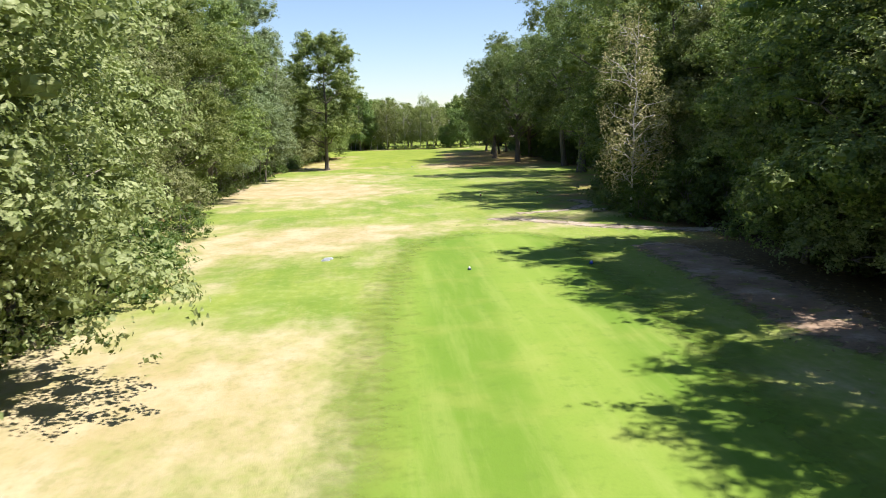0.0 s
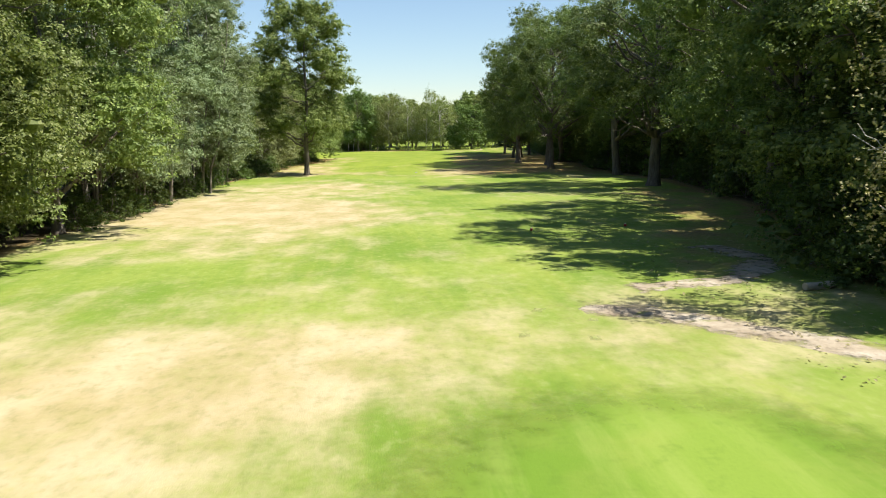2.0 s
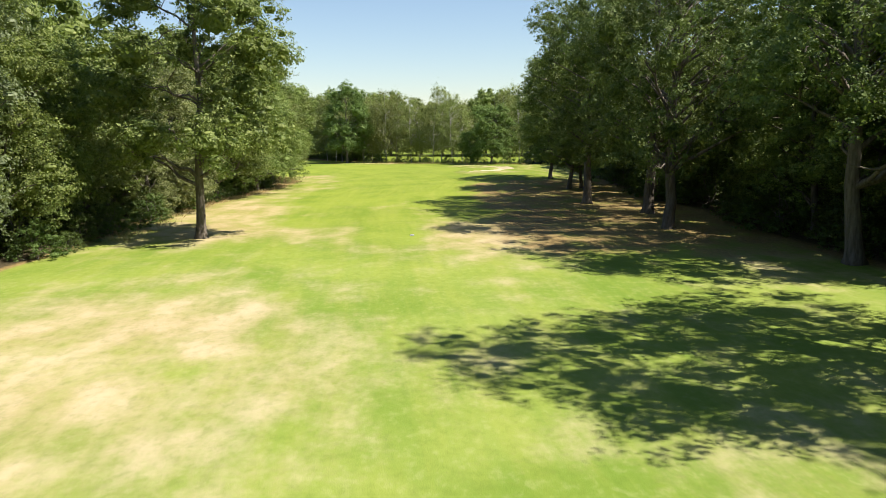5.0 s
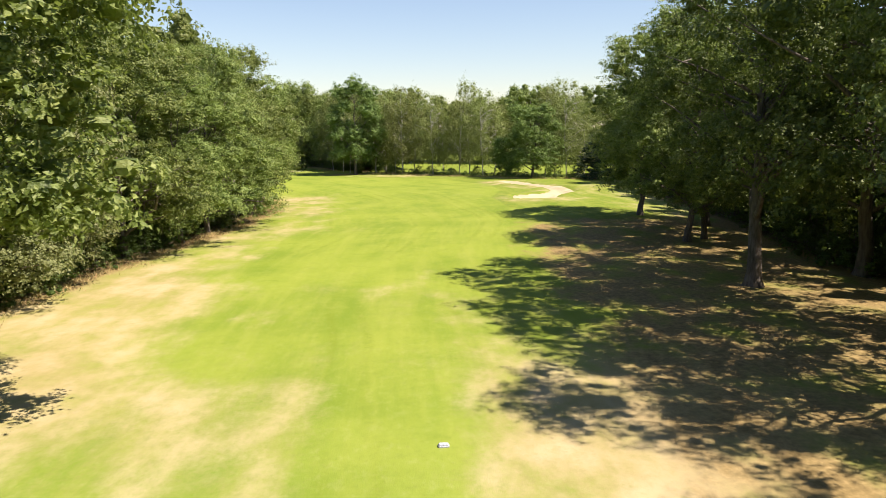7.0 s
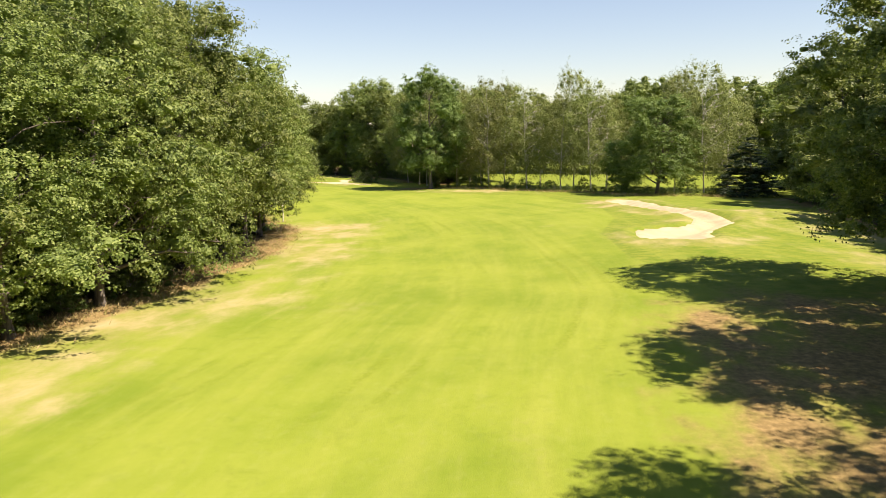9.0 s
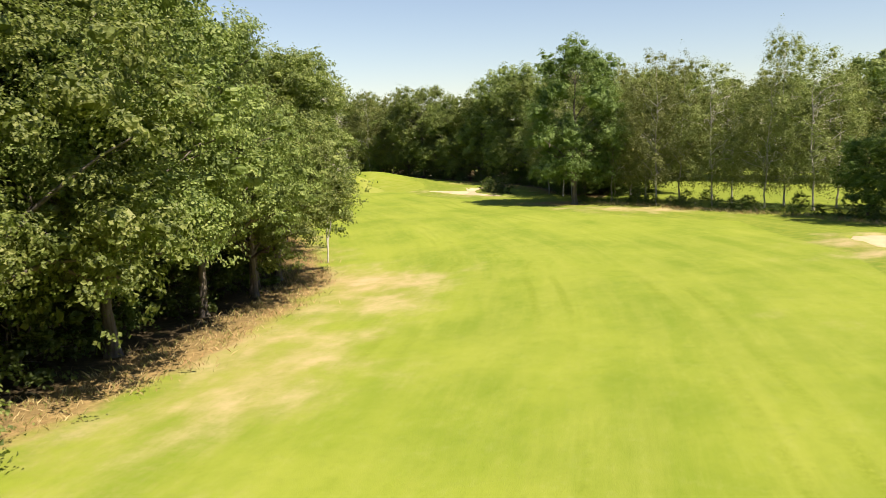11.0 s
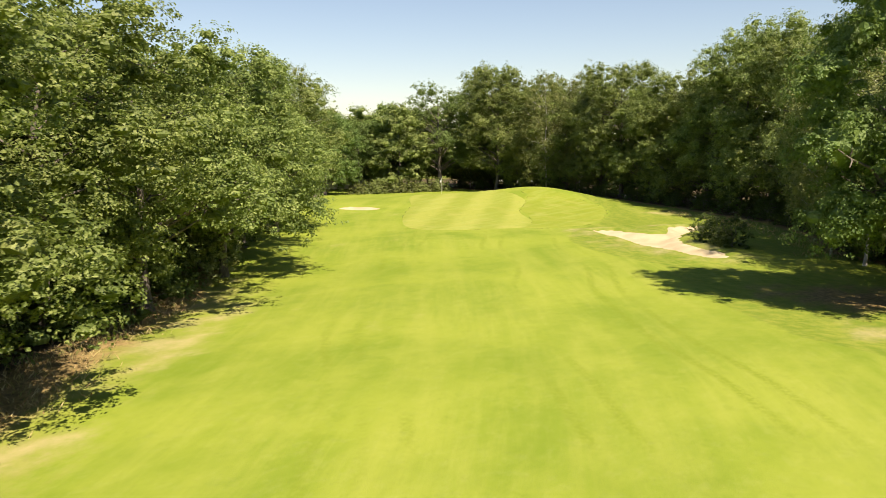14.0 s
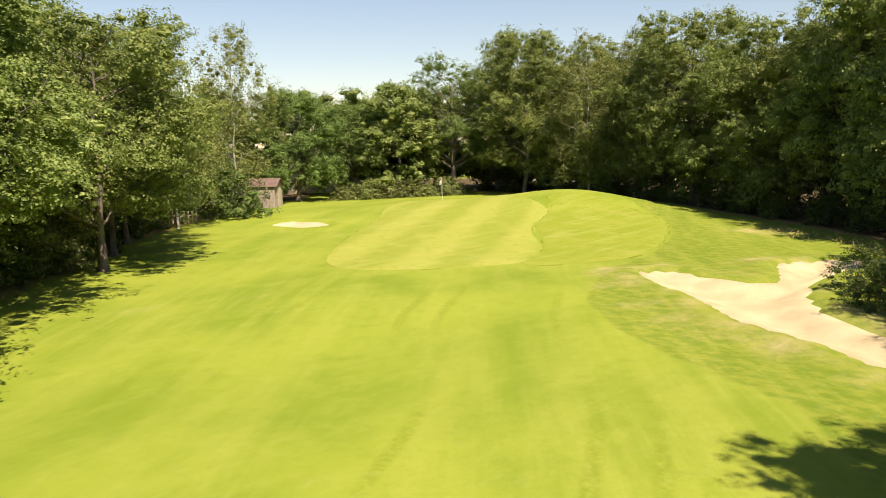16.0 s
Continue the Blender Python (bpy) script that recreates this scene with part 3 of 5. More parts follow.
# ---- trees ----
def tube(points, radii, sides=7, flare=0.0):
    """Rings round a bent line."""
    p = np.array(points, float)
    t = np.gradient(p, axis=0)
    t /= np.linalg.norm(t, axis=1, keepdims=True) + 1e-9
    ref = np.where(np.abs(t[:, 2:3]) > 0.9, [[1.0, 0, 0]], [[0, 0, 1.0]])
    u = np.cross(t, ref)
    u /= np.linalg.norm(u, axis=1, keepdims=True) + 1e-9
    v = np.cross(t, u)
    a = np.arange(sides) * 2 * math.pi / sides
    r = np.array(radii)[:, None] * (1 + flare * np.exp(-np.maximum(p[:, 2:3], 0) / 0.35) * (0.7 + 0.5 * np.cos(a * 3 + 1)[None]))
    ring = p[:, None] + r[..., None] * (np.cos(a)[None, :, None] * u[:, None] + np.sin(a)[None, :, None] * v[:, None])
    verts = ring.reshape(-1, 3)
    k = np.arange(len(p) - 1)[:, None] * sides
    j = np.arange(sides)[None]
    faces = np.stack([k + j, k + (j + 1) % sides, k + sides + (j + 1) % sides, k + sides + j], -1).reshape(-1, 4)
    return verts, faces


def join(bits):
    vs, fs, n = [], [], 0
    for v, f in bits:
        vs.append(v)
        fs.append(f + n)
        n += len(v)
    return np.concatenate(vs), np.concatenate(fs)


def bent(rng, a, b, n, wander, sag=0.0):
    a, b = np.array(a, float), np.array(b, float)
    t = np.linspace(0, 1, n)[:, None]
    off = rng.normal(0, wander, (n, 3)) * np.sin(t * math.pi)
    p = a + (b - a) * t + off
    p[:, 2] += sag * np.sin(t[:, 0] * math.pi)
    return p


def leaves(rng, centers, normals, sizes, slim=0.62):
    """Folded kite-shaped leaf sprays, one island each."""
    n = len(centers)
    nm = normals / (np.linalg.norm(normals, axis=1, keepdims=True) + 1e-9)
    r = rng.normal(size=(n, 3))
    t = np.cross(nm, r)
    t /= np.linalg.norm(t, axis=1, keepdims=True) + 1e-9
    b = np.cross(nm, t)
    L = sizes[:, None]
    w = L * slim * rng.uniform(0.75, 1.2, (n, 1))
    lift = nm * L * rng.uniform(-0.05, 0.22, (n, 1))
    v = np.stack([centers - t * L * 0.5, centers + b * w * 0.5 + lift + t * L * 0.06, centers + t * L * 0.5 - nm * L * 0.08, centers - b * w * 0.5 + lift + t * L * 0.06], 1)
    return v.reshape(-1, 3), np.arange(n * 4).reshape(n, 4)


def ball_quads(n):
    """A cube's faces cut n by n and rounded: unit directions and quads."""
    vs, fs, seen = [], [], {}
    for ax in range(3):
        for sg in (-1, 1):
            for i in range(n):
                for j in range(n):
                    q = []
                    for di, dj in ((0, 0), (1, 0), (1, 1), (0, 1)):
                        v = [0.0, 0.0, 0.0]
                        v[ax], v[(ax + 1) % 3], v[(ax + 2) % 3] = sg, math.tan((2 * (i + di) / n - 1) * 0.785), math.tan((2 * (j + dj) / n - 1) * 0.785)
                        k = tuple(round(c, 4) for c in v)
                        if k not in seen:
                            seen[k] = len(vs)
                            vs.append(np.array(v) / np.linalg.norm(v))
                        q.append(seen[k])
                    fs.append(q if sg > 0 else q[::-1])
    return np.array(vs), np.array(fs)


def tufts(rng, centers, radii, flat, n=2, rough=0.16):
    """Ragged inner masses of foliage, which the leaves outside stand on."""
    d, f = ball_quads(n)
    m, k = len(centers), len(d)
    r = radii[:, None, None] * (1 + rng.normal(0, rough, (m, k, 1)))
    v = centers[:, None] + d[None] * r * np.array([1, 1, flat])
    return v.reshape(-1, 3), (f[None] + (np.arange(m) * k)[:, None, None]).reshape(-1, 4)


def crown_clumps(rng, kind, H, R, base, n, clump_r):
    """Centres and sizes of the leaf clumps of a crown, kept apart from one another, and places inside it."""
    cs, rs, inside, tries = [], [], [], 0
    gap = clump_r * 1.15
    boughs = []
    if kind in ("low", "oak"):
        want = int(6.6 * (H - base) / R) + (9 if kind == "oak" else 8)
        while len(boughs) < want and tries < 900:
            tries += 1
            u = rng.uniform(0.05, 0.92)
            prof = max(0.1, 1 - ((u - 0.36) / 0.70) ** 2) ** 0.5 if kind == "low" else max(0.1, 1 - ((u - 0.46) / 0.60) ** 2) ** 0.5
            a, q = rng.random() * 2 * math.pi, rng.uniform(0.42, 0.82)
            b = np.array([R * prof * q * math.cos(a), R * prof * q * math.sin(a), base + (H - base) * u])
            r = R * rng.uniform(0.28, 0.46) * (1.0 if u < 0.7 else 0.78)
            if all(np.linalg.norm(b - o) > 0.80 * (r + o_r) * (1 if tries < 300 else 0.8 if tries < 600 else 0.66) for o, o_r in boughs):
                boughs.append((b, r))
        tries = 0
    while len(cs) < n and tries < n * 60:
        tries += 1
        u = rng.random() * 0.97
        if kind == "birch":
            prof = (0.25 + 0.95 * math.sin(math.pi * min(1, u * 0.85 + 0.12)) ** 0.8) * (1 - 0.35 * u)
        elif kind == "fir":
            prof = 1.05 - u
        elif kind == "bush":
            prof = max(0.05, 1 - u * u) ** 0.5
        elif kind == "low":
            prof = max(0.08, 1 - ((u - 0.34) / 0.69) ** 2) ** 0.55
        else:
            prof = max(0.06, 1 - ((u - 0.44) / 0.60) ** 2) ** 0.5
        a = rng.random() * 2 * math.pi
        lobes = 1 + 0.10 * math.sin(2 * a + H) + 0.12 * math.sin(3 * a + 5 * u + R) + 0.10 * math.sin(5 * a - 7 * u)
        if tries % 4 == 0:
            q = rng.uniform(0.0, 0.62)
            inside.append([R * prof * q * math.cos(a), R * prof * q * math.sin(a), base + (H - base) * u])
            continue
        if boughs:
            b, r = boughs[int(rng.integers(len(boughs)))]
            d = rng.normal(size=3)
            d /= np.linalg.norm(d)
            d = d + np.array([b[0], b[1], 0.0]) / (math.hypot(b[0], b[1]) + 0.5) * 0.45 + np.array([0, 0, 0.35])
            d /= np.linalg.norm(d)
            c = b + d * r * rng.uniform(0.70, 1.0) * np.array([1, 1, 0.82])
            if cs and np.min(np.linalg.norm(np.array(cs) - c, axis=1)) < gap * (0.7 if tries > n * 15 else 1.0):
                continue
            cs.append(c)
            rs.append(rng.uniform(0.7, 1.3))
            continue
        q = rng.uniform(0.62, 1.0) if rng.random() < 0.85 else rng.uniform(0.1, 0.6)
        rr = R * prof * lobes * q
        c = np.array([rr * math.cos(a), rr * math.sin(a), base + (H - base) * u])
        if cs and np.min(np.linalg.norm((np.array(cs) - c) * np.array([1, 1, 1.25]), axis=1)) < gap * (0.8 if tries > n * 20 else 1.0):
            continue
        cs.append(c)
        rs.append(rng.uniform(0.75, 1.35))
    if boughs:
        inside = [(*b, r) for b, r in boughs]
    else:
        inside = []
    return np.array(cs), np.array(rs), np.array(inside)


def make_crown(rng, kind, H, R, base, clumps, clump_r, per, size, hang=0.0, flat=0.66, core=0.74, bough=0.36):
    cs, rs, inside = crown_clumps(rng, kind, H, R, base, clumps, clump_r)
    rs = rs * clump_r
    mid = np.array([0, 0, base + (H - base) * 0.42])
    cen, nor, siz = [], [], []
    for c, r in zip(cs, rs):
        out = (c - mid) / (np.linalg.norm(c - mid) + 1e-6)
        n = max(4, int(per / 13 * (r / clump_r) ** 2))            # tufts of a dozen leaves at the ends of the twigs
        d = rng.normal(size=(n, 3))
        d /= np.linalg.norm(d, axis=1, keepdims=True)
        d = d + out * 0.30 + np.array([0, 0, 0.22])
        d /= np.linalg.norm(d, axis=1, keepdims=True)
        rad = r * np.where(rng.random((n, 1)) < 0.25, rng.uniform(0.35, 0.75, (n, 1)), rng.uniform(0.75, 1.12, (n, 1)))
        rad = rad * (1 + (rng.random((n, 1)) < 0.15) * rng.uniform(0.1, 0.55, (n, 1)))
        lump = 1 + 0.20 * np.sin(d[:, :1] * 5 + c[0] * 3) * np.sin(d[:, 1:2] * 5 + c[1] * 3)
        off = d * rad * lump * np.array([1, 1, flat * rng.uniform(0.75, 1.25)])
        off = off + out * (off @ out)[:, None] * rng.uniform(0.0, 0.45)
        off[:, 2] -= 0.25 * np.hypot(off[:, 0], off[:, 1]) ** 2 / r
        m = rng.integers(8, 19, n)
        pick = np.repeat(np.arange(n), m)
        k = len(pick)
        loose = rng.normal(0, 1, (k, 3)) * np.array([1, 1, 0.6]) * size * rng.uniform(0.7, 1.25, (n, 1))[pick]
        p = c + off[pick] + loose
        if hang:
            p[:, 2] -= hang * rng.random(k) ** 2 * r
        cen.append(p)
        nor.append(d[pick] * 0.8 + np.array([0, 0, 0.45]) + loose / size * 0.25 + rng.normal(0, 0.32, (k, 3)))
        siz.append(size * rng.uniform(0.65, 1.35, k))
    for b in inside if core else ():
        k = int(per * 1.4)
        d = rng.normal(size=(k, 3))
        d /= np.linalg.norm(d, axis=1, keepdims=True)
        cen.append(b[:3] + d * b[3] * bough * rng.uniform(0.95, 1.6, (k, 1)) * np.array([1, 1, 0.8]))
        nor.append(d + rng.normal(0, 0.5, (k, 3)))
        siz.append(size * rng.uniform(0.9, 1.5, k))
    p = np.concatenate(cen)
    ok = p[:, 2] > 0.12
    bits = [leaves(rng, p[ok], np.concatenate(nor)[ok], np.concatenate(siz)[ok], 0.7)]
    if core:
        bits.append(tufts(rng, cs, rs * core, flat))
        if len(inside):
            bits.append(tufts(rng, inside[:, :3], inside[:, 3] * bough, 0.8, 4, 0.12))
    return join(bits), cs


def make_wood(rng, H, trunk_r, cs, base, limbs, top=0.82, sides=8, flare=0.55, wander=0.09, lean=0.0):
    tip = np.array([rng.normal(0, 0.35) + lean, rng.normal(0, 0.35), H * top])
    zs = np.array([-0.3, 0.0, 0.3, 0.8, *np.linspace(1.6, H * top, 8)])
    path = np.stack([np.interp(zs, [0, H * top], [0, tip[0]]), np.interp(zs, [0, H * top], [0, tip[1]]), zs], 1)
    path[4:-1, :2] += rng.normal(0, wander, (len(zs) - 5, 2))
    rad = trunk_r * np.clip(1 - 0.85 * np.maximum(zs, 0) / (H * top), 0.1, 1)
    bits = [tube(path, rad, sides, flare)]
    pick = rng.permutation(len(cs))[:limbs]
    for i in pick:
        c = cs[i]
        z0 = np.clip(c[2] - np.hypot(c[0], c[1]) * rng.uniform(0.35, 0.8), base * 0.75, H * top * 0.92)
        s = np.array([np.interp(z0, zs, path[:, 0]), np.interp(z0, zs, path[:, 1]), z0])
        r0 = max(0.03, np.interp(z0, zs, rad) * rng.uniform(0.35, 0.6))
        b = bent(rng, s, c, 6, 0.16, 0.25)
        bits.append(tube(b, np.linspace(r0, 0.02, 6), 5))
        for _ in range(2):
            k = rng.integers(2, 5)
            e = b[k] + rng.normal(0, 0.55, 3) + np.array([0, 0, 0.3])
            bits.append(tube(bent(rng, b[k], e, 4, 0.08), np.linspace(r0 * 0.45, 0.012, 4), 4))
    return join(bits)


class Kind:
    """One build of a tree: its trunk and its crown, shared by all that stand."""

    def __init__(self, name, wood, bark, crown=None, leaf=None, more=()):
        self.name = name
        self.more = [mesh_from("stem", *w, bark, True) for w in more]
        self.trunk = mesh_from("trunk", *wood, bark, True)
        self.crown = mesh_from("crown", *crown, leaf) if crown else None

    def plant(self, x, y, label, scale=1.0, turn=0.0, group="", tall=1.0, sink=0.0):
        e = new(self.name)
        e.empty_display_size = 0.5
        z = float(land(x, y)) - sink
        e.matrix_world = Matrix.LocRotScale((x, y, z), Euler((0, 0, turn)), (scale, scale, scale * tall))
        for part_name, me in (("trunk", self.trunk), ("crown", self.crown), *(("stem", m) for m in self.more)):
            if me:
                o = new(part_name, me)
                o.parent = e
        return tagged(e, label, "shrub" if "shrub" in self.name else "tree", group)


def grow(name, seed, kind, H, R, base, clumps, clump_r, per, size, trunk_r, limbs, bark, leaf, stems=1, hang=0.0, flat=0.66, top=0.82, core=0.56, bough=0.36):
    rng = np.random.default_rng(seed)
    crown, cs = make_crown(rng, kind, H, R, base, clumps, clump_r, per, size, hang, flat, core, bough)
    if stems == 1:
        wood = make_wood(rng, H, trunk_r, cs, base, limbs, top)
    else:
        bits = []
        for _ in range(stems):
            a, q = rng.random() * 6.28, rng.uniform(0.3, 1.2) if H > 5 else 0.02
            s = np.array([q * math.cos(a), q * math.sin(a), -0.2])
            e = np.array([s[0] * 2.2 + rng.normal(0, 0.4), s[1] * 2.2 + rng.normal(0, 0.4), H * rng.uniform(0.6, 0.85)])
            bits.append(tube(bent(rng, s, e, 7, 0.14), np.linspace(trunk_r, 0.02, 7), 6))
        stems_only = list(bits) if H > 5 else []
        for i in rng.permutation(len(cs))[:limbs]:
            c = cs[i]
            t0 = bits[int(rng.integers(stems))][0].reshape(7, 6, 3).mean(1)
            root = t0[int(np.clip(round(6 * c[2] / (H * 0.85)) - 1, 1, 5))]
            twig = (tube(bent(rng, root, c, 5, 0.12), np.linspace(trunk_r * 0.4, 0.012, 5), 4))
            bits.append(twig)
            if stems_only:
                near = int(np.argmin([np.linalg.norm(b[0] - root, axis=1).min() for b in bits[:stems]]))
                stems_only[near] = join([stems_only[near], twig])
        wood = join(bits)
        if stems_only:
            return Kind(name, stems_only[0], bark, crown, leaf, stems_only[1:])
    return Kind(name, wood, bark, crown, leaf)


BIG_OAK = [grow("oak_tree", 11 + i, "oak", 19.0, 7.2, 4.6, 210, 0.95, 250, 0.155, 0.44, 40, BARK_OAK, LEAF_SHADED, core=0.24, bough=0.25) for i in range(3)]
FIELD_OAK = [grow("oak_tree", 31, "oak", 16.6, 6.0, 3.0, 255, 0.86, 240, 0.145, 0.34, 30, BARK_OAK, LEAF_FRESH, core=0.40, bough=0.52)]
TALL_TREE = [grow("oak_tree", 41 + i, "oak", 17.4, 4.9, 2.6, 175, 0.86, 230, 0.145, 0.26, 26, BARK_OAK, LEAF_OAK, core=0.32, bough=0.34) for i in range(2)]
LONE_OAK = [grow("oak_tree", 46, "oak", 17.4, 4.7, 3.6, 290, 0.68, 180, 0.145, 0.26, 26, BARK_OAK, LEAF_OAK, core=0.40, bough=0.42)]
MID_OAK = [grow("oak_tree", 21 + i, "low", 13.4, 5.3, 1.9, 185, 0.82, 260, 0.135, 0.22, 24, BARK_OAK, LEAF_OAK, core=0.34, bough=0.28) for i in range(4)]
MAPLE = [grow("maple_tree", 61 + i, "low", 12.9, 4.8, 1.2, 185, 0.80, 260, 0.130, 0.22, 22, BARK_GREY, LEAF_MAPLE, core=0.34, bough=0.28) for i in range(3)]
WIDE_MAPLE = [grow("maple_tree", 66, "low", 11.2, 6.0, 2.5, 215, 0.86, 280, 0.130, 0.24, 24, BARK_GREY, LEAF_MAPLE, core=0.34, bough=0.30)]
WIDE_OAK = [grow("oak_tree", 51 + i, "low", 13.0, 5.2, 3.0, 190, 0.84, 260, 0.135, 0.23, 26, BARK_OAK, LEAF_OAK, core=0.34, bough=0.30) for i in range(2)]
ASPEN = [grow("aspen_tree", 71 + i, "low", 16.5, 4.2, 1.6, 215, 0.66, 190, 0.120, 0.085, 26, BARK_GREY, LEAF_ASPEN, stems=7, core=0.36, bough=0.36) for i in range(3)]
BIRCH = [grow("birch_tree", 81 + i, "birch", 14.3, 3.2, 2.6, 120, 0.68, 150, 0.125, 0.09, 24, BARK_BIRCH, LEAF_BIRCH, hang=0.8, flat=1.0, top=0.93, core=0.24) for i in range(3)]
FILL = [grow("oak_tree", 91 + i, "low", 14.4, 5.0, 1.2, 100, 1.05, 70, 0.27, 0.24, 6, BARK_OAK, LEAF_OAK, core=0.55, bough=0.5) for i in range(3)]
ROUND = [grow("maple_tree", 101, "oak", 10.8, 4.3, 1.5, 210, 0.66, 170, 0.140, 0.2, 22, BARK_OAK, LEAF_FRESH, core=0.4, bough=0.36)]
SHRUB = [grow("shrub", 111 + i, "bush", 2.6, 1.8, 0.1, 30, 0.56, 95, 0.125, 0.035, 8, BARK_GREY, LEAF_SHRUB, stems=4, core=0.36) for i in range(3)]
HEDGE = [grow("shrub", 121, "bush", 1.7, 1.5, 0.1, 30, 0.45, 70, 0.115, 0.03, 6, BARK_GREY, LEAF_HEDGE, stems=4, core=0.4)]
FIR = [grow("conifer_tree", 131, "fir", 9.5, 3.0, 0.4, 90, 0.7, 110, 0.17, 0.16, 10, BARK_OAK, LEAF_FIR, flat=0.5)]
SPARSE = [grow("birch_tree", 141, "birch", 13.5, 2.3, 2.6, 70, 0.60, 90, 0.13, 0.085, 34, BARK_BIRCH, LEAF_DRY, hang=1.6, flat=0.9, top=0.95, core=0.0)]

prng = np.random.default_rng(7)
grow_rng = np.random.default_rng(23)


def along(line, step, offset, side, jitter, start=0.0):
    """Places along a line, set off to one side of it (1: left, -1: right), with the line's y at each."""
    p = np.array(line, float)
    seg = np.diff(p, axis=0)
    ln = np.hypot(seg[:, 0], seg[:, 1])
    cum = np.r_[0, np.cumsum(ln)]
    d, out = start, []
    while d < cum[-1]:
        i = min(np.searchsorted(cum, d, "right") - 1, len(seg) - 1)
        t = seg[i] / ln[i]
        q = p[i] + t * (d - cum[i]) + np.array([-t[1], t[0]]) * side * (offset + prng.uniform(-jitter, jitter))
        out.append((float(q[0]), float(q[1])))
        d += step * prng.uniform(0.8, 1.25)
    return out


def put_tree(kinds, x, y, label, group, lo=0.88, hi=1.12, tall=(0.93, 1.08), sink=0.0):
    k = kinds[int(prng.integers(len(kinds)))]
    return k.plant(x, y, label, prng.uniform(lo, hi), prng.uniform(0, 6.28), group, prng.uniform(*tall), sink)


T_LOW = "broad oak with green leaves reaching down to the grass"
T_MAPLE = "leafy maple with light green foliage at the wood's edge"
T_ASPEN = "clump of grey-green aspens on thin pale stems"
T_TALL = "tall dark green oak on a bare straight trunk"
T_FILL = "green woodland oak standing deep in the wood"
T_BIRCH = "slender birch with white trunk and olive green leaves"
T_SHRUB = "dark green leafy shrub under the trees"

# the wood on the west side
for x, y in along(LEFT, 5.6, 2.9, 1, 1.1, 30):
    if math.hypot(x + 18.0, y - 182.5) < 5.0:
        x, y = x - 3.4, y - 0.2
    elif y > 184:
        x, y = x + 0.6, y + 0.5
    elif 124 < y < 160:
        x, y = x + 0.8, y + 0.2
    if y < 64:
        put_tree(MAPLE + MAPLE + MID_OAK[:1], x, y, T_MAPLE, "trees of the west wood", 0.80, 1.12, (0.9, 1.15))
    elif y < 97:
        put_tree(ASPEN, x + 0.5, y, T_ASPEN, "trees of the west wood", 0.95, 1.15, (0.95, 1.12))
    elif y < 119:
        put_tree(MID_OAK + BIRCH[:1], x - 2.5, y, T_LOW, "trees of the west wood", 0.70, 0.95, (0.9, 1.1))
    elif y < 129:
        put_tree(MAPLE, x - 0.8, y, T_MAPLE, "trees of the west wood", 0.72, 0.9, (0.95, 1.2))
    elif y < 178:
        put_tree(MID_OAK if y < 152 else WIDE_OAK, x, y, T_LOW, "trees of the west wood", 0.78, 1.0, (0.92, 1.15))
    elif y < 191:
        put_tree(WIDE_OAK, x, y, T_LOW, "trees of the west wood", 1.0, 1.14, (0.82, 0.98))
for x, y in along(LEFT, 6.6, 9.6, 1, 1.6, 30):
    if y < 205:
        put_tree(FILL, x, y, T_FILL, "trees of the west wood", 0.85, 1.15, (0.9, 1.15))
for x, y in along(LEFT, 11.0, 16.0, 1, 2.0, 30):
    if y < 218:
        put_tree(FILL, x, y, T_FILL, "trees of the west wood", 1.0, 1.2)
# shrubs added as fill to keep the hollow under the crowns dark
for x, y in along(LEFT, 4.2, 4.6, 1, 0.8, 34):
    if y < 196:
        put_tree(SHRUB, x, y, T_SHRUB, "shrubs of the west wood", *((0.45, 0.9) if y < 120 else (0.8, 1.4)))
for x, y, sc in [(-18.0, 174.6, 0.85), (-22.6, 180.4, 0.85)]:
    WIDE_OAK[int(prng.integers(2))].plant(x, y, T_LOW, sc, x, "trees of the west wood")
MAPLE[1].plant(-13.0, 21.6, "wide leafy maple hanging over the dry grass", 1.0, 0.4)
for x, y, sc in [(-10.9, 22.8, 0.95), (-11.2, 26.0, 1.0), (-11.6, 19.4, 0.9), (-12.0, 29.5, 0.9), (-12.6, 16.0, 1.0)]:
    SHRUB[int(prng.integers(3))].plant(x, y, "leafy green shrub under the wide maple", sc, x, "shrubs of the west wood")
WIDE_MAPLE[0].plant(-12.2, 15.0, "wide leafy maple hanging over the dry grass", 1.0, 1.4)
WIDE_MAPLE[0].plant(-12.9, 6.6, "wide leafy maple hanging over the dry grass", 0.95, 3.4)
for x, y, sc in [(-12.6, 38.6, 0.75), (-12.4, 33.0, 0.7)]:
    SHRUB[1].plant(x, y, "low leafy shrub at the foot of the maples", sc, y, "shrubs of the west wood")

for x, y in along(LEFT, 2.8, 1.9, 1, 0.7, 96):
    if 58 < y < 92 or 102 < y < 152:
        SHRUB[int(grow_rng.integers(3))].plant(x, y, T_SHRUB, grow_rng.uniform(0.4, 0.8), x * 3, "shrubs of the west wood")

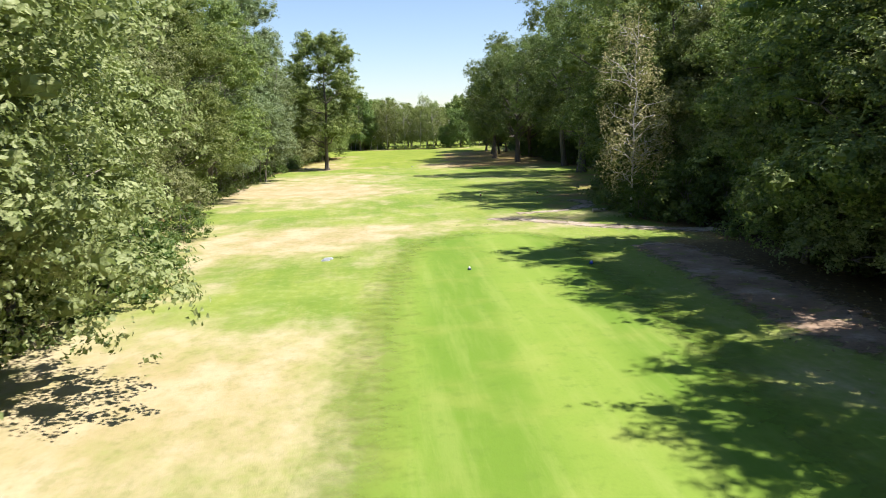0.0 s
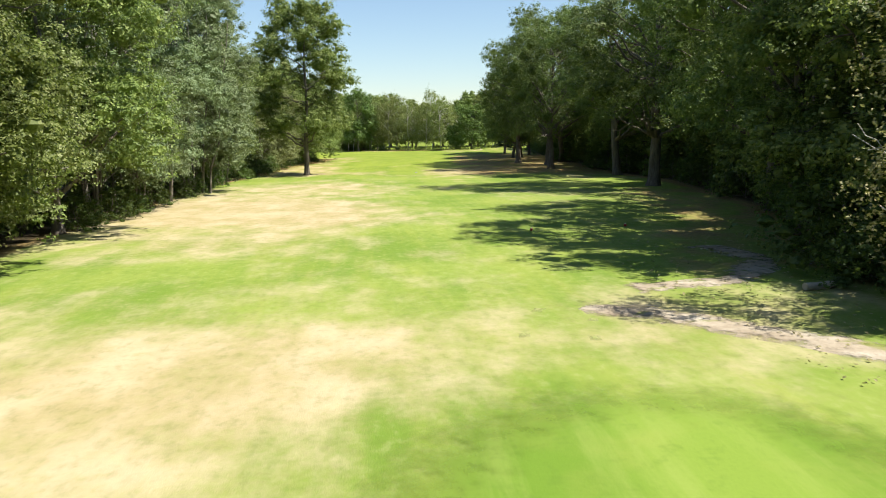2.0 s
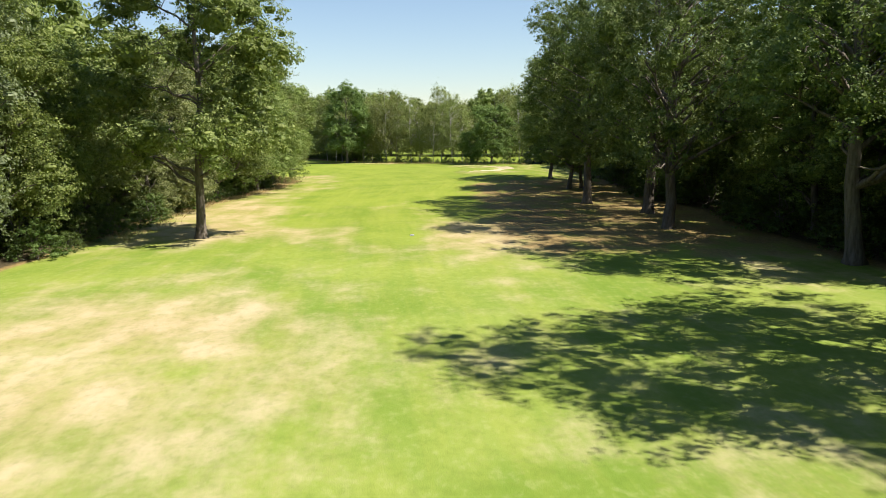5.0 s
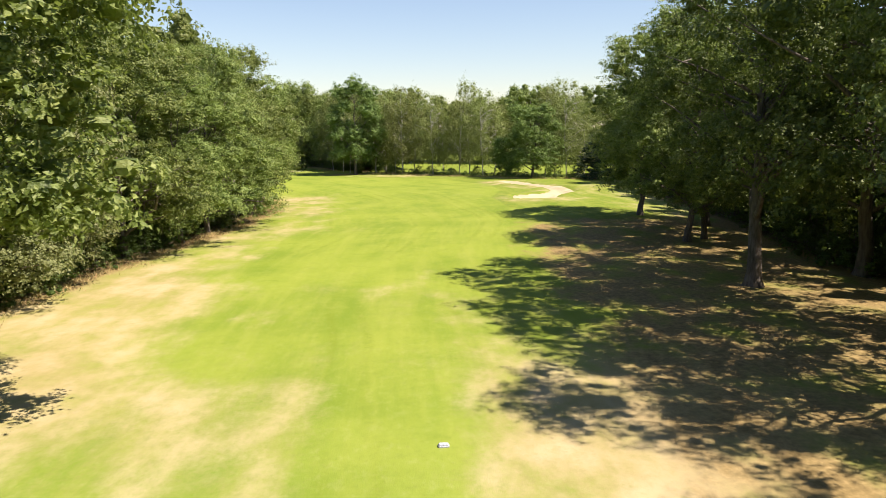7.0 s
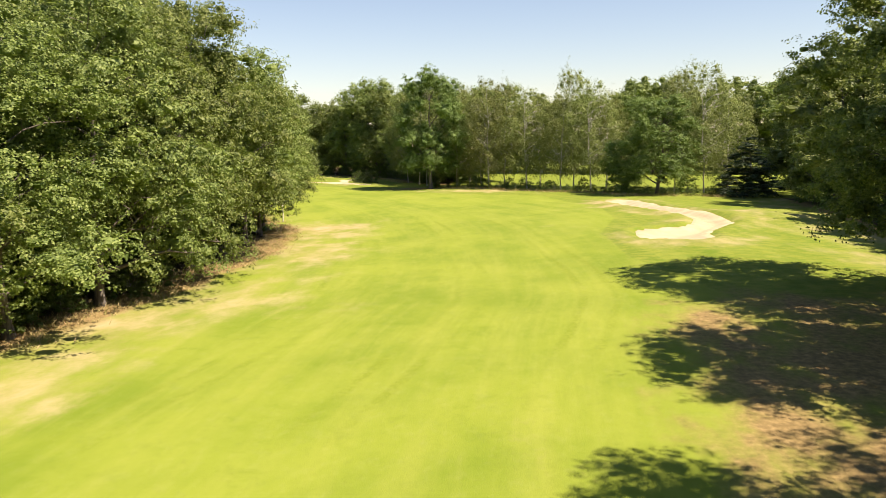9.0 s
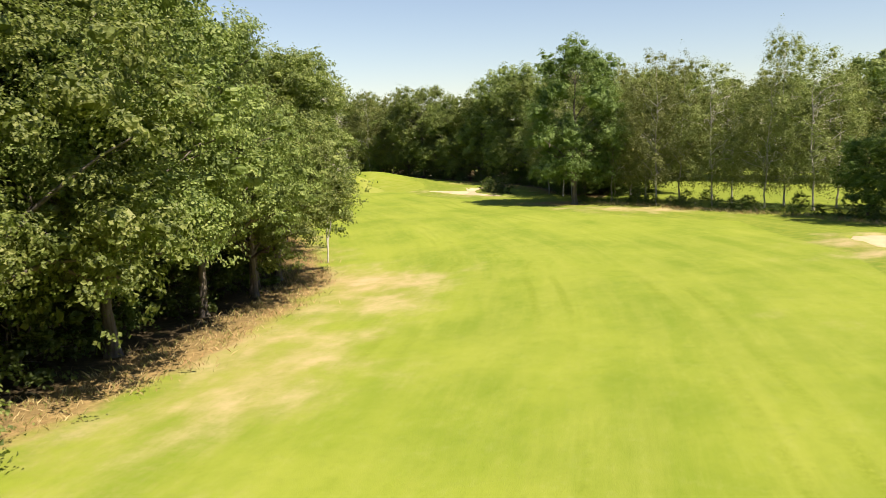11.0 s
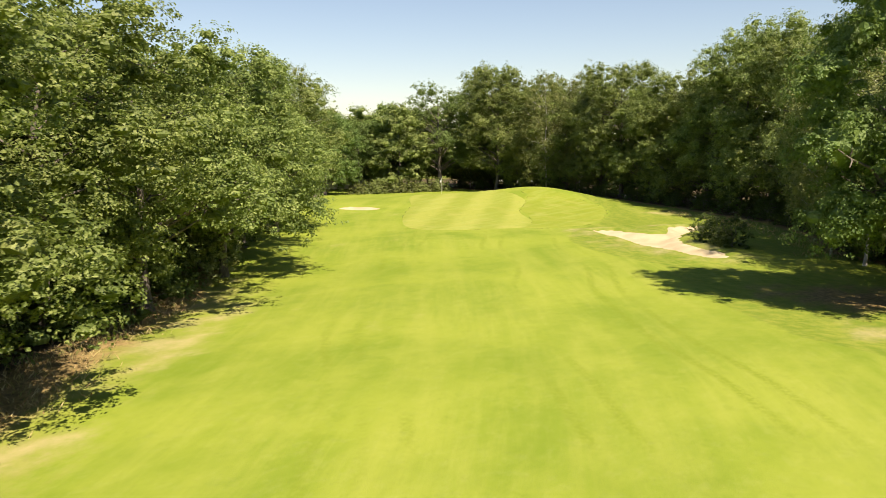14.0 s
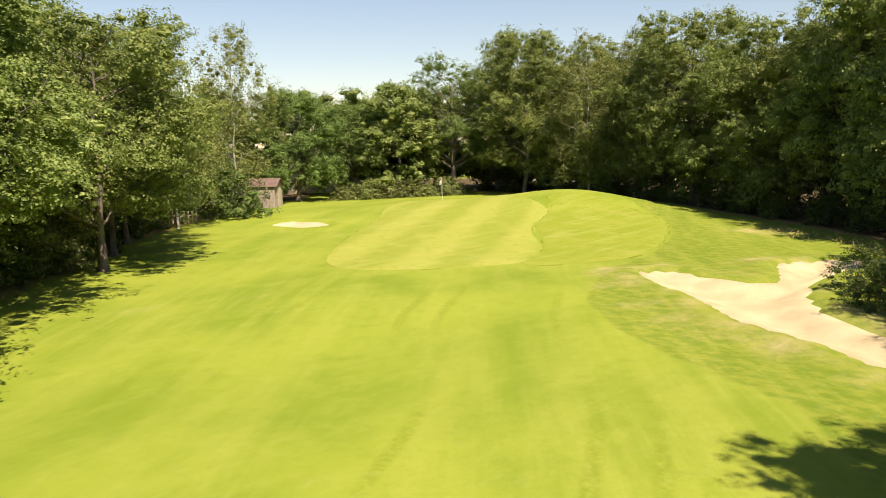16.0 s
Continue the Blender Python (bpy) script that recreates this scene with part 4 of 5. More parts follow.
# the wood on the east side
for x, y in along(RIGHT, 5.6, 6.0, -1, 1.4, 30):
    young = 28 < y < 50
    near = y < 52
    if 11 < y < 21:
        continue
    put_tree(MID_OAK[:2] + MAPLE[:1] if near else FILL, x, y, T_LOW, "trees of the east wood", *((0.74, 0.96) if y > 52 else (0.72, 0.92) if not young else (0.62, 0.74) if y < 37 else (0.78, 0.92)))
for x, y in along(RIGHT, 6.6, 12.5, -1, 1.6, 30):
    put_tree(FILL, x, y, T_FILL, "trees of the east wood", 0.98, 1.18)
for x, y in along(RIGHT, 14.0, 20.0, -1, 1.8, 30):
    put_tree(FILL, x, y, T_FILL, "trees of the east wood", 0.95, 1.15)
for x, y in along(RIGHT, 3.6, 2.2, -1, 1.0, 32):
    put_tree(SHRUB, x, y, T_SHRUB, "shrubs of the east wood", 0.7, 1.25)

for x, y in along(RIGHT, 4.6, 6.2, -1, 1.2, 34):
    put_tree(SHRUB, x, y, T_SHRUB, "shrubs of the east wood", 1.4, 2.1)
for x, y in [(12.0, 45.6), (12.0, 42.8), (12.2, 39.8), (12.9, 37.2), (12.8, 48.4), (13.8, 44.4), (14.0, 41.0)]:
    put_tree(SHRUB, x, y, T_SHRUB, "shrubs of the east wood", 0.85, 1.15)
SHRUB[0].plant(11.3, 39.0, "leafy shrub at the foot of the half-bare birch", 0.62, 0.7, "shrubs of the east wood")
for x, y, sc in [(18.6, 19.6, 0.9), (19.0, 7.0, 0.9)]:
    FILL[int(prng.integers(3))].plant(x, y, T_LOW, sc, y, "trees of the east wood")
MAPLE[2].plant(12.2, 25.0, "leafy maple with sunlit foliage beside the tee", 0.62, 1.0)
MAPLE[1].plant(12.7, 20.0, "leafy maple with sunlit foliage beside the tee", 0.72, 4.0)
MAPLE[0].plant(13.0, 12.5, "leafy maple with sunlit foliage beside the tee", 0.66, 2.0)

# the wood behind the green
for x, y in along(BACK, 4.0, 6.0, -1, 1.0, 0):
    put_tree(SHRUB, x, y, T_SHRUB, "shrubs behind the green", 1.3, 1.9)
for x, y in along(LEFT, 3.4, 2.0, 1, 0.8, 246):
    if y < 232:
        put_tree(SHRUB, x, y, T_SHRUB, "shrubs left of the green", 0.9, 1.5)
for x, y in along(BACK, 4.8, 3.4, -1, 0.8, 0):
    put_tree(MID_OAK + WIDE_OAK[:1] + BIRCH[:1], x, y, T_LOW, "trees behind the green", 0.86, 1.12, (0.92, 1.2))
for x, y in along(BACK, 6.2, 9.0, -1, 1.2, 0):
    put_tree(FILL, x, y, T_FILL, "trees behind the green", 0.88, 1.05)
for x, y in along(BACK, 4.0, 1.2, -1, 0.6, 3):
    put_tree(SHRUB, x, y, T_SHRUB, "shrubs behind the green", 0.5, 0.9)

# single oaks that stand out on the grass
for i, (x, y, s, ta) in enumerate([(15.3, 54.0, 0.80, 1.06), (18.9, 81.0, 1.04, 1.02), (16.8, 109.2, 0.79, 1.22), (15.7, 124.3, 0.77, 1.10), (24.5, 72.0, 0.80, 1.1), (18.8, 62.5, 0.82, 1.15), (18.2, 117.0, 0.88, 1.12), (20.8, 97.0, 0.88, 1.1), (20.5, 45.5, 0.78, 1.15), (22.0, 126.5, 0.85, 1.0)]):
    BIG_OAK[i % 3].plant(x, y, "tall mature oak with thick trunk and wide dark crown", s, 1.3 * i, "big oaks along the fairway", ta)
for i, (x, y, s) in enumerate([(16.9, 136.0, 0.80), (17.3, 147.0, 0.78), (18.3, 137.0, 0.66), (20.5, 142.5, 0.85), (24.5, 99.0, 0.85), (23.5, 105.0, 0.80)]):
    TALL_TREE[i % 2].plant(x, y, T_TALL, s, 2.1 * i, "big oaks along the fairway")
for i, (x, y, sc, tu) in enumerate([(13.5, 9.2, 1.05, 0.4), (13.4, 2.4, 1.0, 2.2), (12.0, 13.4, 0.62, 4.0), (12.6, 23.4, 0.70, 1.2)]):
    (MID_OAK[i] if i != 2 else MAPLE[0]).plant(x, y, "broad leafy tree with dense crown beside the tee", sc, tu, "big oaks along the fairway")
MID_OAK[1].plant(13.3, 19.2, "broad leafy tree with dense crown beside the tee", 0.95, 5.2, "big oaks along the fairway")
for x, y, sc, tu in [(15.6, 25.6, 0.94, 1.2), (16.0, 4.6, 0.95, 2.2)]:
    FIELD_OAK[0].plant(x, y, "mature oak with dense crown beside the tee", sc, tu, "big oaks along the fairway")
MID_OAK[2].plant(16.6, 48.8, "broad leafy oak behind the shrubs", 1.12, 2.6, "trees of the east wood")
LONE_OAK[0].plant(-10.7, 109.1, "single tall oak standing out on the dry grass", 1.10, 0.6, "", 1.02)
FIELD_OAK[0].plant(-9.4, 217.9, "single large oak with bright green crown by the birches", 0.77, 2.9, "", 1.2)
ROUND[0].plant(17.8, 203.5, "round dark green maple beside the fairway bunker", 1.0, 0.4)
ROUND[0].plant(14.3, 206.5, "small round dark green maple beside the birches", 0.55, 2.4)
FIR[0].plant(26.0, 198.5, "dark spreading conifer near the sand bunker", 1.05, 0.3, "", 0.62)
SPARSE[0].plant(10.9, 40.1, "thin half-bare birch with drooping brown sprays", 0.82, 0.9)

# birches on the inside of the bend
for x, y in [(-2.9, 222.0), (-1.6, 217.5), (0.4, 220.5), (3.4, 216.5), (5.2, 219.8), (7.6, 213.0), (9.4, 216.0), (11.2, 211.5), (13.4, 214.8), (-4.6, 224.5), (-6.2, 221.4), (-14.6, 231.5), (-12.5, 229.0), (-11.0, 226.0), (20.8, 209.5), (23.4, 206.0), (22.2, 213.0), (27.0, 210.0)]:
    put_tree(BIRCH, x, y, T_BIRCH, "birches on the bend", 0.80, 1.0)
for x, y in [(1.0, 219.0), (6.5, 216.0), (10.5, 214.0), (-3.5, 219.5), (15.5, 211.0), (-9.5, 222.0), (-12.5, 231.0), (21.5, 205.0), (3.0, 221.5)]:
    put_tree(SHRUB, x, y, T_SHRUB, "shrubs on the bend", 0.35, 0.7)

# the far woods beyond the next fairway
for x in np.arange(-14, 64, 6.5):
    put_tree(FILL, float(x), 262 + prng.uniform(-5, 5) - 0.25 * float(x), T_FILL, "far trees beyond the next fairway", 0.9, 1.15)
for x in np.arange(-10, 70, 8.5):
    put_tree(FILL, float(x), 274 + prng.uniform(-4, 4) - 0.25 * float(x), T_FILL, "far trees beyond the next fairway", 1.0, 1.2)
for x, y in [(33, 200), (36, 210), (34, 192), (40, 216), (44, 205), (30, 186), (46, 222)]:
    put_tree(FILL, x, y, T_FILL, "far trees beyond the next fairway", 0.85, 1.0)

# round the green
for i, (x, y, sc) in enumerate([(-33.2, 195.6, 1.08), (-35.6, 200.9, 1.07), (-40.3, 208.4, 1.0), (-46.5, 214.5, 0.95), (-52.0, 222.0, 0.95), (-61.0, 227.3, 0.86), (-56.5, 224.5, 0.88)]):
    WIDE_OAK[i % 2].plant(x, y, "broad oak on a short bare trunk by the fairway", sc, 1.7 * i, "trees left of the green", 0.92 / sc)
for x, y in along(LEFT, 3.0, 5.2, 1, 1.4, 236):
    if y < 222:
        SHRUB[int(grow_rng.integers(3))].plant(x, y, T_SHRUB, grow_rng.uniform(0.8, 1.5), x * 3, "shrubs left of the green")
for x, y in [(-60, 221), (-66, 226), (-54, 216), (-48, 211), (-71, 231)]:
    put_tree(FILL, x, y, T_FILL, "trees left of the green", 0.72, 0.85)
for x, y in [(-42.5, 207.0), (-49.5, 213.0), (-55.5, 219.0)]:
    put_tree(MAPLE + MID_OAK[:1], x, y, T_MAPLE, "trees left of the green", 0.72, 0.88)
BIRCH[0].plant(-65.8, 233.3, "thin birch with white trunk beside the hedge", 0.85, 1.0)
BIRCH[1].plant(-71.4, 241.6, "slender pale birch with airy crown near the shed", 1.06, 2.0)
ROUND[0].plant(-80.5, 254.7, "dense round dark green tree beside the shed", 1.05, 2.8)
ROUND[0].plant(-82.0, 263.5, "dense dark green tree behind the hedge", 0.95, 4.1)
for x, y, s, k in [(-69.0, 237.5, 1.7, 0), (-71.6, 239.6, 1.25, 1), (-68.0, 239.2, 1.4, 2)]:
    SHRUB[k].plant(x, y, "large leafy green shrub beside the wooden shed", s, x, "shrubs by the shed")
for i in range(9):
    HEDGE[0].plant(-77.5 + 0.75 * i, 257.8 + 1.35 * i, "low yellow-green hedge shrub behind the green", 0.8 + 0.12 * (i % 3), i, "hedge behind the green")
BIG_OAK[2].plant(-73.8, 271.5, "large dark rounded oak behind the green", 0.80, 0.5)
TALL_TREE[0].plant(-65.0, 273.0, "tall grey-green tree behind the green", 1.0, 1.5)
BIRCH[2].plant(-55.5, 270.5, "birch with yellowish crown and white trunk", 1.1, 0.3)
BIRCH[0].plant(-51.5, 272.0, "birch with yellowish crown and white trunk", 1.08, 3.3)
SHRUB[0].plant(-23.4, 235.9, "dark low shrub at the edge of the bunker", 0.62, 0.2)
SHRUB[1].plant(-22.0, 233.9, "dark low shrub at the edge of the bunker", 0.66, 1.9)
SHRUB[2].plant(-20.4, 232.2, "dark low shrub at the edge of the bunker", 0.72, 3.0)
for x, y in [(-88, 250), (-92, 262), (-90, 272), (-96, 240), (-86, 284), (-76, 286), (-66, 288), (-84, 236), (-78, 226), (-70, 222), (-64, 216), (-77, 281), (-82, 277), (-70, 283), (-86, 268), (-100, 256), (-98, 270), (-94, 284), (-104, 246), (-100, 232)]:
    put_tree(FILL, x, y, T_FILL, "trees behind the gardens", 0.75, 0.95)

for x, y, sc in [(-79.5, 241.0, 0.62), (-84.6, 249.2, 0.7), (-76.6, 265.7, 0.86), (-83.0, 270.6, 0.89), (-80.9, 272.7, 0.89)]:
    FILL[int(grow_rng.integers(3))].plant(x, y, T_FILL, sc, x, "trees behind the gardens")


def bare_birch(seed):
    """A dead birch: white stems and fine bare twigs."""
    rng = np.random.default_rng(seed)
    bits = []
    for a, hh in ((0.06, 11.4), (0.26, 9.6)):
        st = bent(rng, (0, 0, -0.2), (a * 4, rng.normal(0, 0.3), hh), 13, 0.11)
        bits.append(tube(st, np.linspace(0.062, 0.009, 13), 6))
        for _ in range(34):
            k = rng.integers(4, 12)
            d = rng.normal(size=3)
            d[2] = abs(d[2]) * 0.4 + 0.75
            d /= np.linalg.norm(d)
            ln = rng.uniform(0.9, 2.6) * (1.2 - k / 14)
            b = bent(rng, st[k], st[k] + d * ln, 5, 0.06)
            bits.append(tube(b, np.linspace(0.017, 0.005, 5), 4))
            for _ in range(14):
                j = rng.integers(1, 5)
                e = b[j] + rng.normal(0, 0.34, 3) + d * 0.2 - np.array([0, 0, 0.28])
                bits.append(tube(bent(rng, b[j], e, 3, 0.03), [0.006, 0.0045, 0.0025], 3))
    return Kind("dead_birch_tree", join(bits), BARK_BIRCH)


bare_birch(5).plant(-18.3, 182.7, "dead bare birch with white stems against the oaks", 0.90, 0.5)


# ---- low growth at the foot of the birches ----
for x, y in along([(-7, 220.5), (0, 215.5), (8, 209.5), (15, 203.0), (25, 197.5)], 1.5, 0.0, 1, 0.6, 0):
    SHRUB[int(prng.integers(3))].plant(x, y, "low dark bracken under the birches", prng.uniform(0.26, 0.42), x, "bracken under the birches")


# ---- tall dry grass and fallen leaves ----
def grass_material():
    m = Mat("tall dry grass")
    isl = m.node("NewGeometry").outputs["Random Per Island"]
    c = m.ramp(isl, [(0.0, (0.16, 0.19, 0.05)), (0.35, (0.34, 0.29, 0.11)), (0.75, (0.50, 0.40, 0.20)), (1.0, (0.33, 0.19, 0.09))])
    return m.done(c, 0.8, None, 0.15)


def blades(rng, x, y, tall):
    """Thin bent blades that stand on the ground."""
    n = len(x)
    z = ground_height(x, y) - 0.03
    a, h = rng.random(n) * 6.283, tall * rng.uniform(0.5, 1.2, n)
    lean = rng.normal(0, 0.55, (2, n)) * h
    w = rng.uniform(0.005, 0.013, n)
    ca, sa = np.cos(a) * w, np.sin(a) * w
    v = np.stack([np.stack([x - ca, y - sa, z], 1), np.stack([x + ca, y + sa, z], 1),
                  np.stack([x + lean[0] * 0.4 + ca * 0.7, y + lean[1] * 0.4 + sa * 0.7, z + h * 0.6], 1), np.stack([x + lean[0], y + lean[1], z + h], 1)], 1)
    return v.reshape(-1, 3), np.arange(n * 4).reshape(n, 4)


grng = np.random.default_rng(19)


def tufted(line, step, offset, jitter, per, start=0.0, stop=1e9):
    xs, ys = [], []
    for cx, cy in along(line, step, offset, 1, jitter, start):
        if cy > stop:
            continue
        k = int(per * grng.uniform(0.4, 1.5))
        xs.append(cx + grng.normal(0, 0.45, k))
        ys.append(cy + grng.normal(0, 0.45, k))
    return np.concatenate(xs), np.concatenate(ys)


GRASS_DRY = grass_material()
gx1, gy1 = tufted(LEFT, 0.4, 1.2, 1.3, 55, 148, 204)
gx2, gy2 = tufted([(-8, 219), (0, 214.0), (8, 208.0), (15, 201.8), (25, 196.5)], 0.5, 0.3, 1.3, 26)
gx3, gy3 = tufted([(-14, 231), (-18.5, 240), (-24, 248), (-32, 255)], 0.6, 0.6, 1.0, 22)
for nm, gx, gy, th, lb in [("tall_grass_west", gx1, gy1, 0.20, "tall dry grass along the foot of the west wood"), ("tall_grass_bend", gx2, gy2, 0.34, "tall brown grass and ferns under the birches"),
                           ("tall_grass_back", gx3, gy3, 0.26, "tall dry grass in front of the wood")]:
    tagged(new(nm.rsplit("_", 1)[0], mesh_from("tall_grass", *blades(grng, gx, gy, th), GRASS_DRY)), lb, "grass", kind="stuff")
def weed_material():
    m = Mat("low weeds")
    c = m.ramp(m.node("NewGeometry").outputs["Random Per Island"], [(0.0, (0.07, 0.12, 0.015)), (0.6, (0.13, 0.20, 0.03)), (1.0, (0.24, 0.28, 0.06))])
    return m.done(c, 0.8, None, 0.15)


WEEDS = weed_material()
wx, wy = -4.4 + grng.normal(0, 0.32, 260), 30.7 + grng.normal(0, 0.16, 260)
tagged(new("weeds", mesh_from("weeds", *blades(grng, wx, wy, 0.07), WEEDS)), "tuft of dark weeds beside the marker stones", "weeds", kind="stuff")
lx, ly = grng.uniform(6.2, 12.0, 1500), grng.uniform(10.0, 54.0, 1500)
lp = np.stack([lx, ly, ground_height(lx, ly) + 0.055], 1)
tagged(new("fallen_leaves", mesh_from("fallen_leaves", *leaves(grng, lp, grng.normal(0, 0.25, (1500, 3)) + np.array([0, 0, 1.0]), grng.uniform(0.05, 0.13, 1500)), LEAF_DRY)), "scattered dry fallen leaves on bare earth", "leaves", kind="stuff")


# ---- small things ----
def part(name, bm, mat, parent=None, label=""):
    me = bpy.data.meshes.new(name)
    bm.to_mesh(me)
    bm.free()
    me.materials.append(mat)
    o = new(name, me)
    if parent:
        o.parent = parent
    if label:
        o["label"] = label
    return o


def box(sx, sy, sz, at=(0, 0, 0), bevel=0.0, turn=0.0):
    bm = bmesh.new()
    bmesh.ops.create_cube(bm, size=1.0, matrix=Matrix.Translation(at) @ Matrix.Rotation(turn, 4, "Z") @ Matrix.Diagonal((sx, sy, sz, 1)))
    if bevel:
        bmesh.ops.bevel(bm, geom=bm.edges[:], offset=bevel, segments=2, affect="EDGES")
    return bm


def rod(r, length, at=(0, 0, 0), r2=None, seg=12):
    bm = bmesh.new()
    bmesh.ops.create_cone(bm, cap_ends=True, segments=seg, radius1=r, radius2=r if r2 is None else r2, depth=length, matrix=Matrix.Translation((at[0], at[1], at[2] + length / 2)))
    return bm


def empty(name, x, y, turn=0.0, lift=0.0):
    e = new(name)
    e.empty_display_size = 0.3
    e.matrix_world = pose(x, y, float(ground_height(np.array([x]), np.array([y]))[0]) + lift, 0, 0, turn)
    return e


def tee_marker(x, y, mat, label, group, cap=None):
    e = empty("tee_marker", x, y)
    bm = bmesh.new()
    bmesh.ops.create_uvsphere(bm, u_segments=16, v_segments=10, radius=0.07, matrix=Matrix.Translation((0, 0, 0.085)) @ Matrix.Diagonal((1, 1, 0.85, 1)))
    part("ball", bm, mat, e)
    part("collar", rod(0.035, 0.05, (0, 0, 0.13), 0.022), cap or WHITE, e, "small cap")
    part("spike", rod(0.02, 0.2, (0, 0, -0.1)), NAVY, e)
    return tagged(e, label, "tee marker", group)


tee_marker(4.77, 56.7, RED, "red ball tee marker on shaded grass", "red tee markers")
tee_marker(9.32, 57.7, RED, "red ball tee marker on shaded grass", "red tee markers")
tee_marker(0.55, 26.3, NAVY, "small dark ball tee marker with white cap on the tee", "tee markers on the mown tee")
tee_marker(5.0, 26.5, BLUE, "blue ball tee marker on the shaded tee", "tee markers on the mown tee")


def marker_stone(x, y, sx, sy, turn, label):
    e = empty("marker_stone", x, y, turn)
    part("slab", box(sx, sy, 0.10, (0, 0, 0.0), 0.02), STONE_PALE, e)
    part("plate", box(sx * 0.8, sy * 0.7, 0.02, (0, 0, 0.055), 0.005), STONE_PALE, e)
    return tagged(e, label, "marker")


marker_stone(-4.72, 30.45, 0.38, 0.22, 8, "white painted marker stone set in dry grass")
marker_stone(-4.80, 30.05, 0.34, 0.12, 4, "narrow white marker stone set in dry grass")
marker_stone(1.45, 108.3, 0.26, 0.18, 0, "white distance marker plate on the fairway")


def cut_log(x, y, length, r, turn):
    e = empty("cut_log", x, y, turn)
    rng = np.random.default_rng(3)
    p = bent(rng, (-length / 2, 0, r * 0.9), (length / 2, 0, r * 0.9), 7, 0.02)
    v, f = tube(p, [r * 0.95, r, r * 1.02, r, r * 0.98, r, r * 0.9], 10)
    o = new("bark", mesh_from("bark", v, f, WOOD_PALE, True))
    o.parent = e
    for s in (-1, 1):
        bm = rod(r * 0.93, 0.02, (0, 0, -0.01))
        bm.transform(Matrix.Translation((s * length / 2, 0, r * 0.9)) @ Matrix.Rotation(radians(90), 4, "Y"))
        part("cut_face", bm, WOOD_PALE, e)
    return tagged(e, "pale cut log lying beside the shrubs", "log")


cut_log(10.1, 43.2, 0.9, 0.11, 12)


def flagstick(x, y):
    e = empty("flagstick", x, y)
    part("pole", rod(0.018, 2.15, (0, 0, -0.05), 0.012), WHITE, e)
    bm = bmesh.new()
    rows = []
    for i in range(7):
        u = i / 6
        yy = 0.06 * math.sin(u * 5)
        rows.append([bm.verts.new((-0.02 - 0.30 * u * 0.75, yy, 2.05 - 0.42 * u - 0.02)), bm.verts.new((-0.02 - 0.34 * u * 0.75, yy + 0.02, 1.62 - 0.30 * u * (1 - u) - 0.26 * u))])
    for a, b in zip(rows, rows[1:]):
        bm.faces.new((a[0], b[0], b[1], a[1]))
    bmesh.ops.solidify(bm, geom=bm.faces[:], thickness=0.004)
    part("flag", bm, WHITE, e, "limp white flag")
    part("cup", rod(0.054, 0.02, (0, 0, 0.0)), NAVY, e)
    return tagged(e, "white golf flag on a thin pole on the green", "flag")


flagstick(-62.6, 257.2)


def shed(x, y, turn):
    e = empty("garden_shed", x, y, turn)
    L, W, hh, ridge = 3.2, 2.4, 2.0, 2.65
    n = 12
    for i in range(n):
        for s in (-1, 1):
            part("board", box(L / n - 0.015, 0.05, hh + 0.1, (-L / 2 + (i + 0.5) * L / n, s * W / 2, hh / 2 - 0.05)), WOOD_OLD, e)
    m = 10
    for i in range(m):
        yy = -W / 2 + (i + 0.5) * W / m
        top = hh + (ridge - hh) * (1 - abs(yy) / (W / 2)) - 0.03
        for s in (-1, 1):
            part("board", box(0.05, W / m - 0.015, top + 0.1, (s * (L / 2 - 0.03), yy, top / 2 - 0.05)), WOOD_OLD, e)
    for s in (-1, 1):
        bm = box(L + 0.5, W / 2 + 0.35, 0.06)
        ang = math.atan2(ridge - hh, W / 2)
        bm.transform(Matrix.Translation((0, s * (W / 4 + 0.1), (hh + ridge) / 2 + 0.0)) @ Matrix.Rotation(-s * ang, 4, "X"))
        part("roof", bm, ROOF_FELT, e, "sagging brown roof")
    part("door", box(0.04, 0.8, 1.8, (L / 2 + 0.02, 0.2, 0.9)), WOOD_PALE, e)
    return tagged(e, "old weathered wooden garden shed with brown roof", "shed")


shed(-76.6, 247.6, 38)


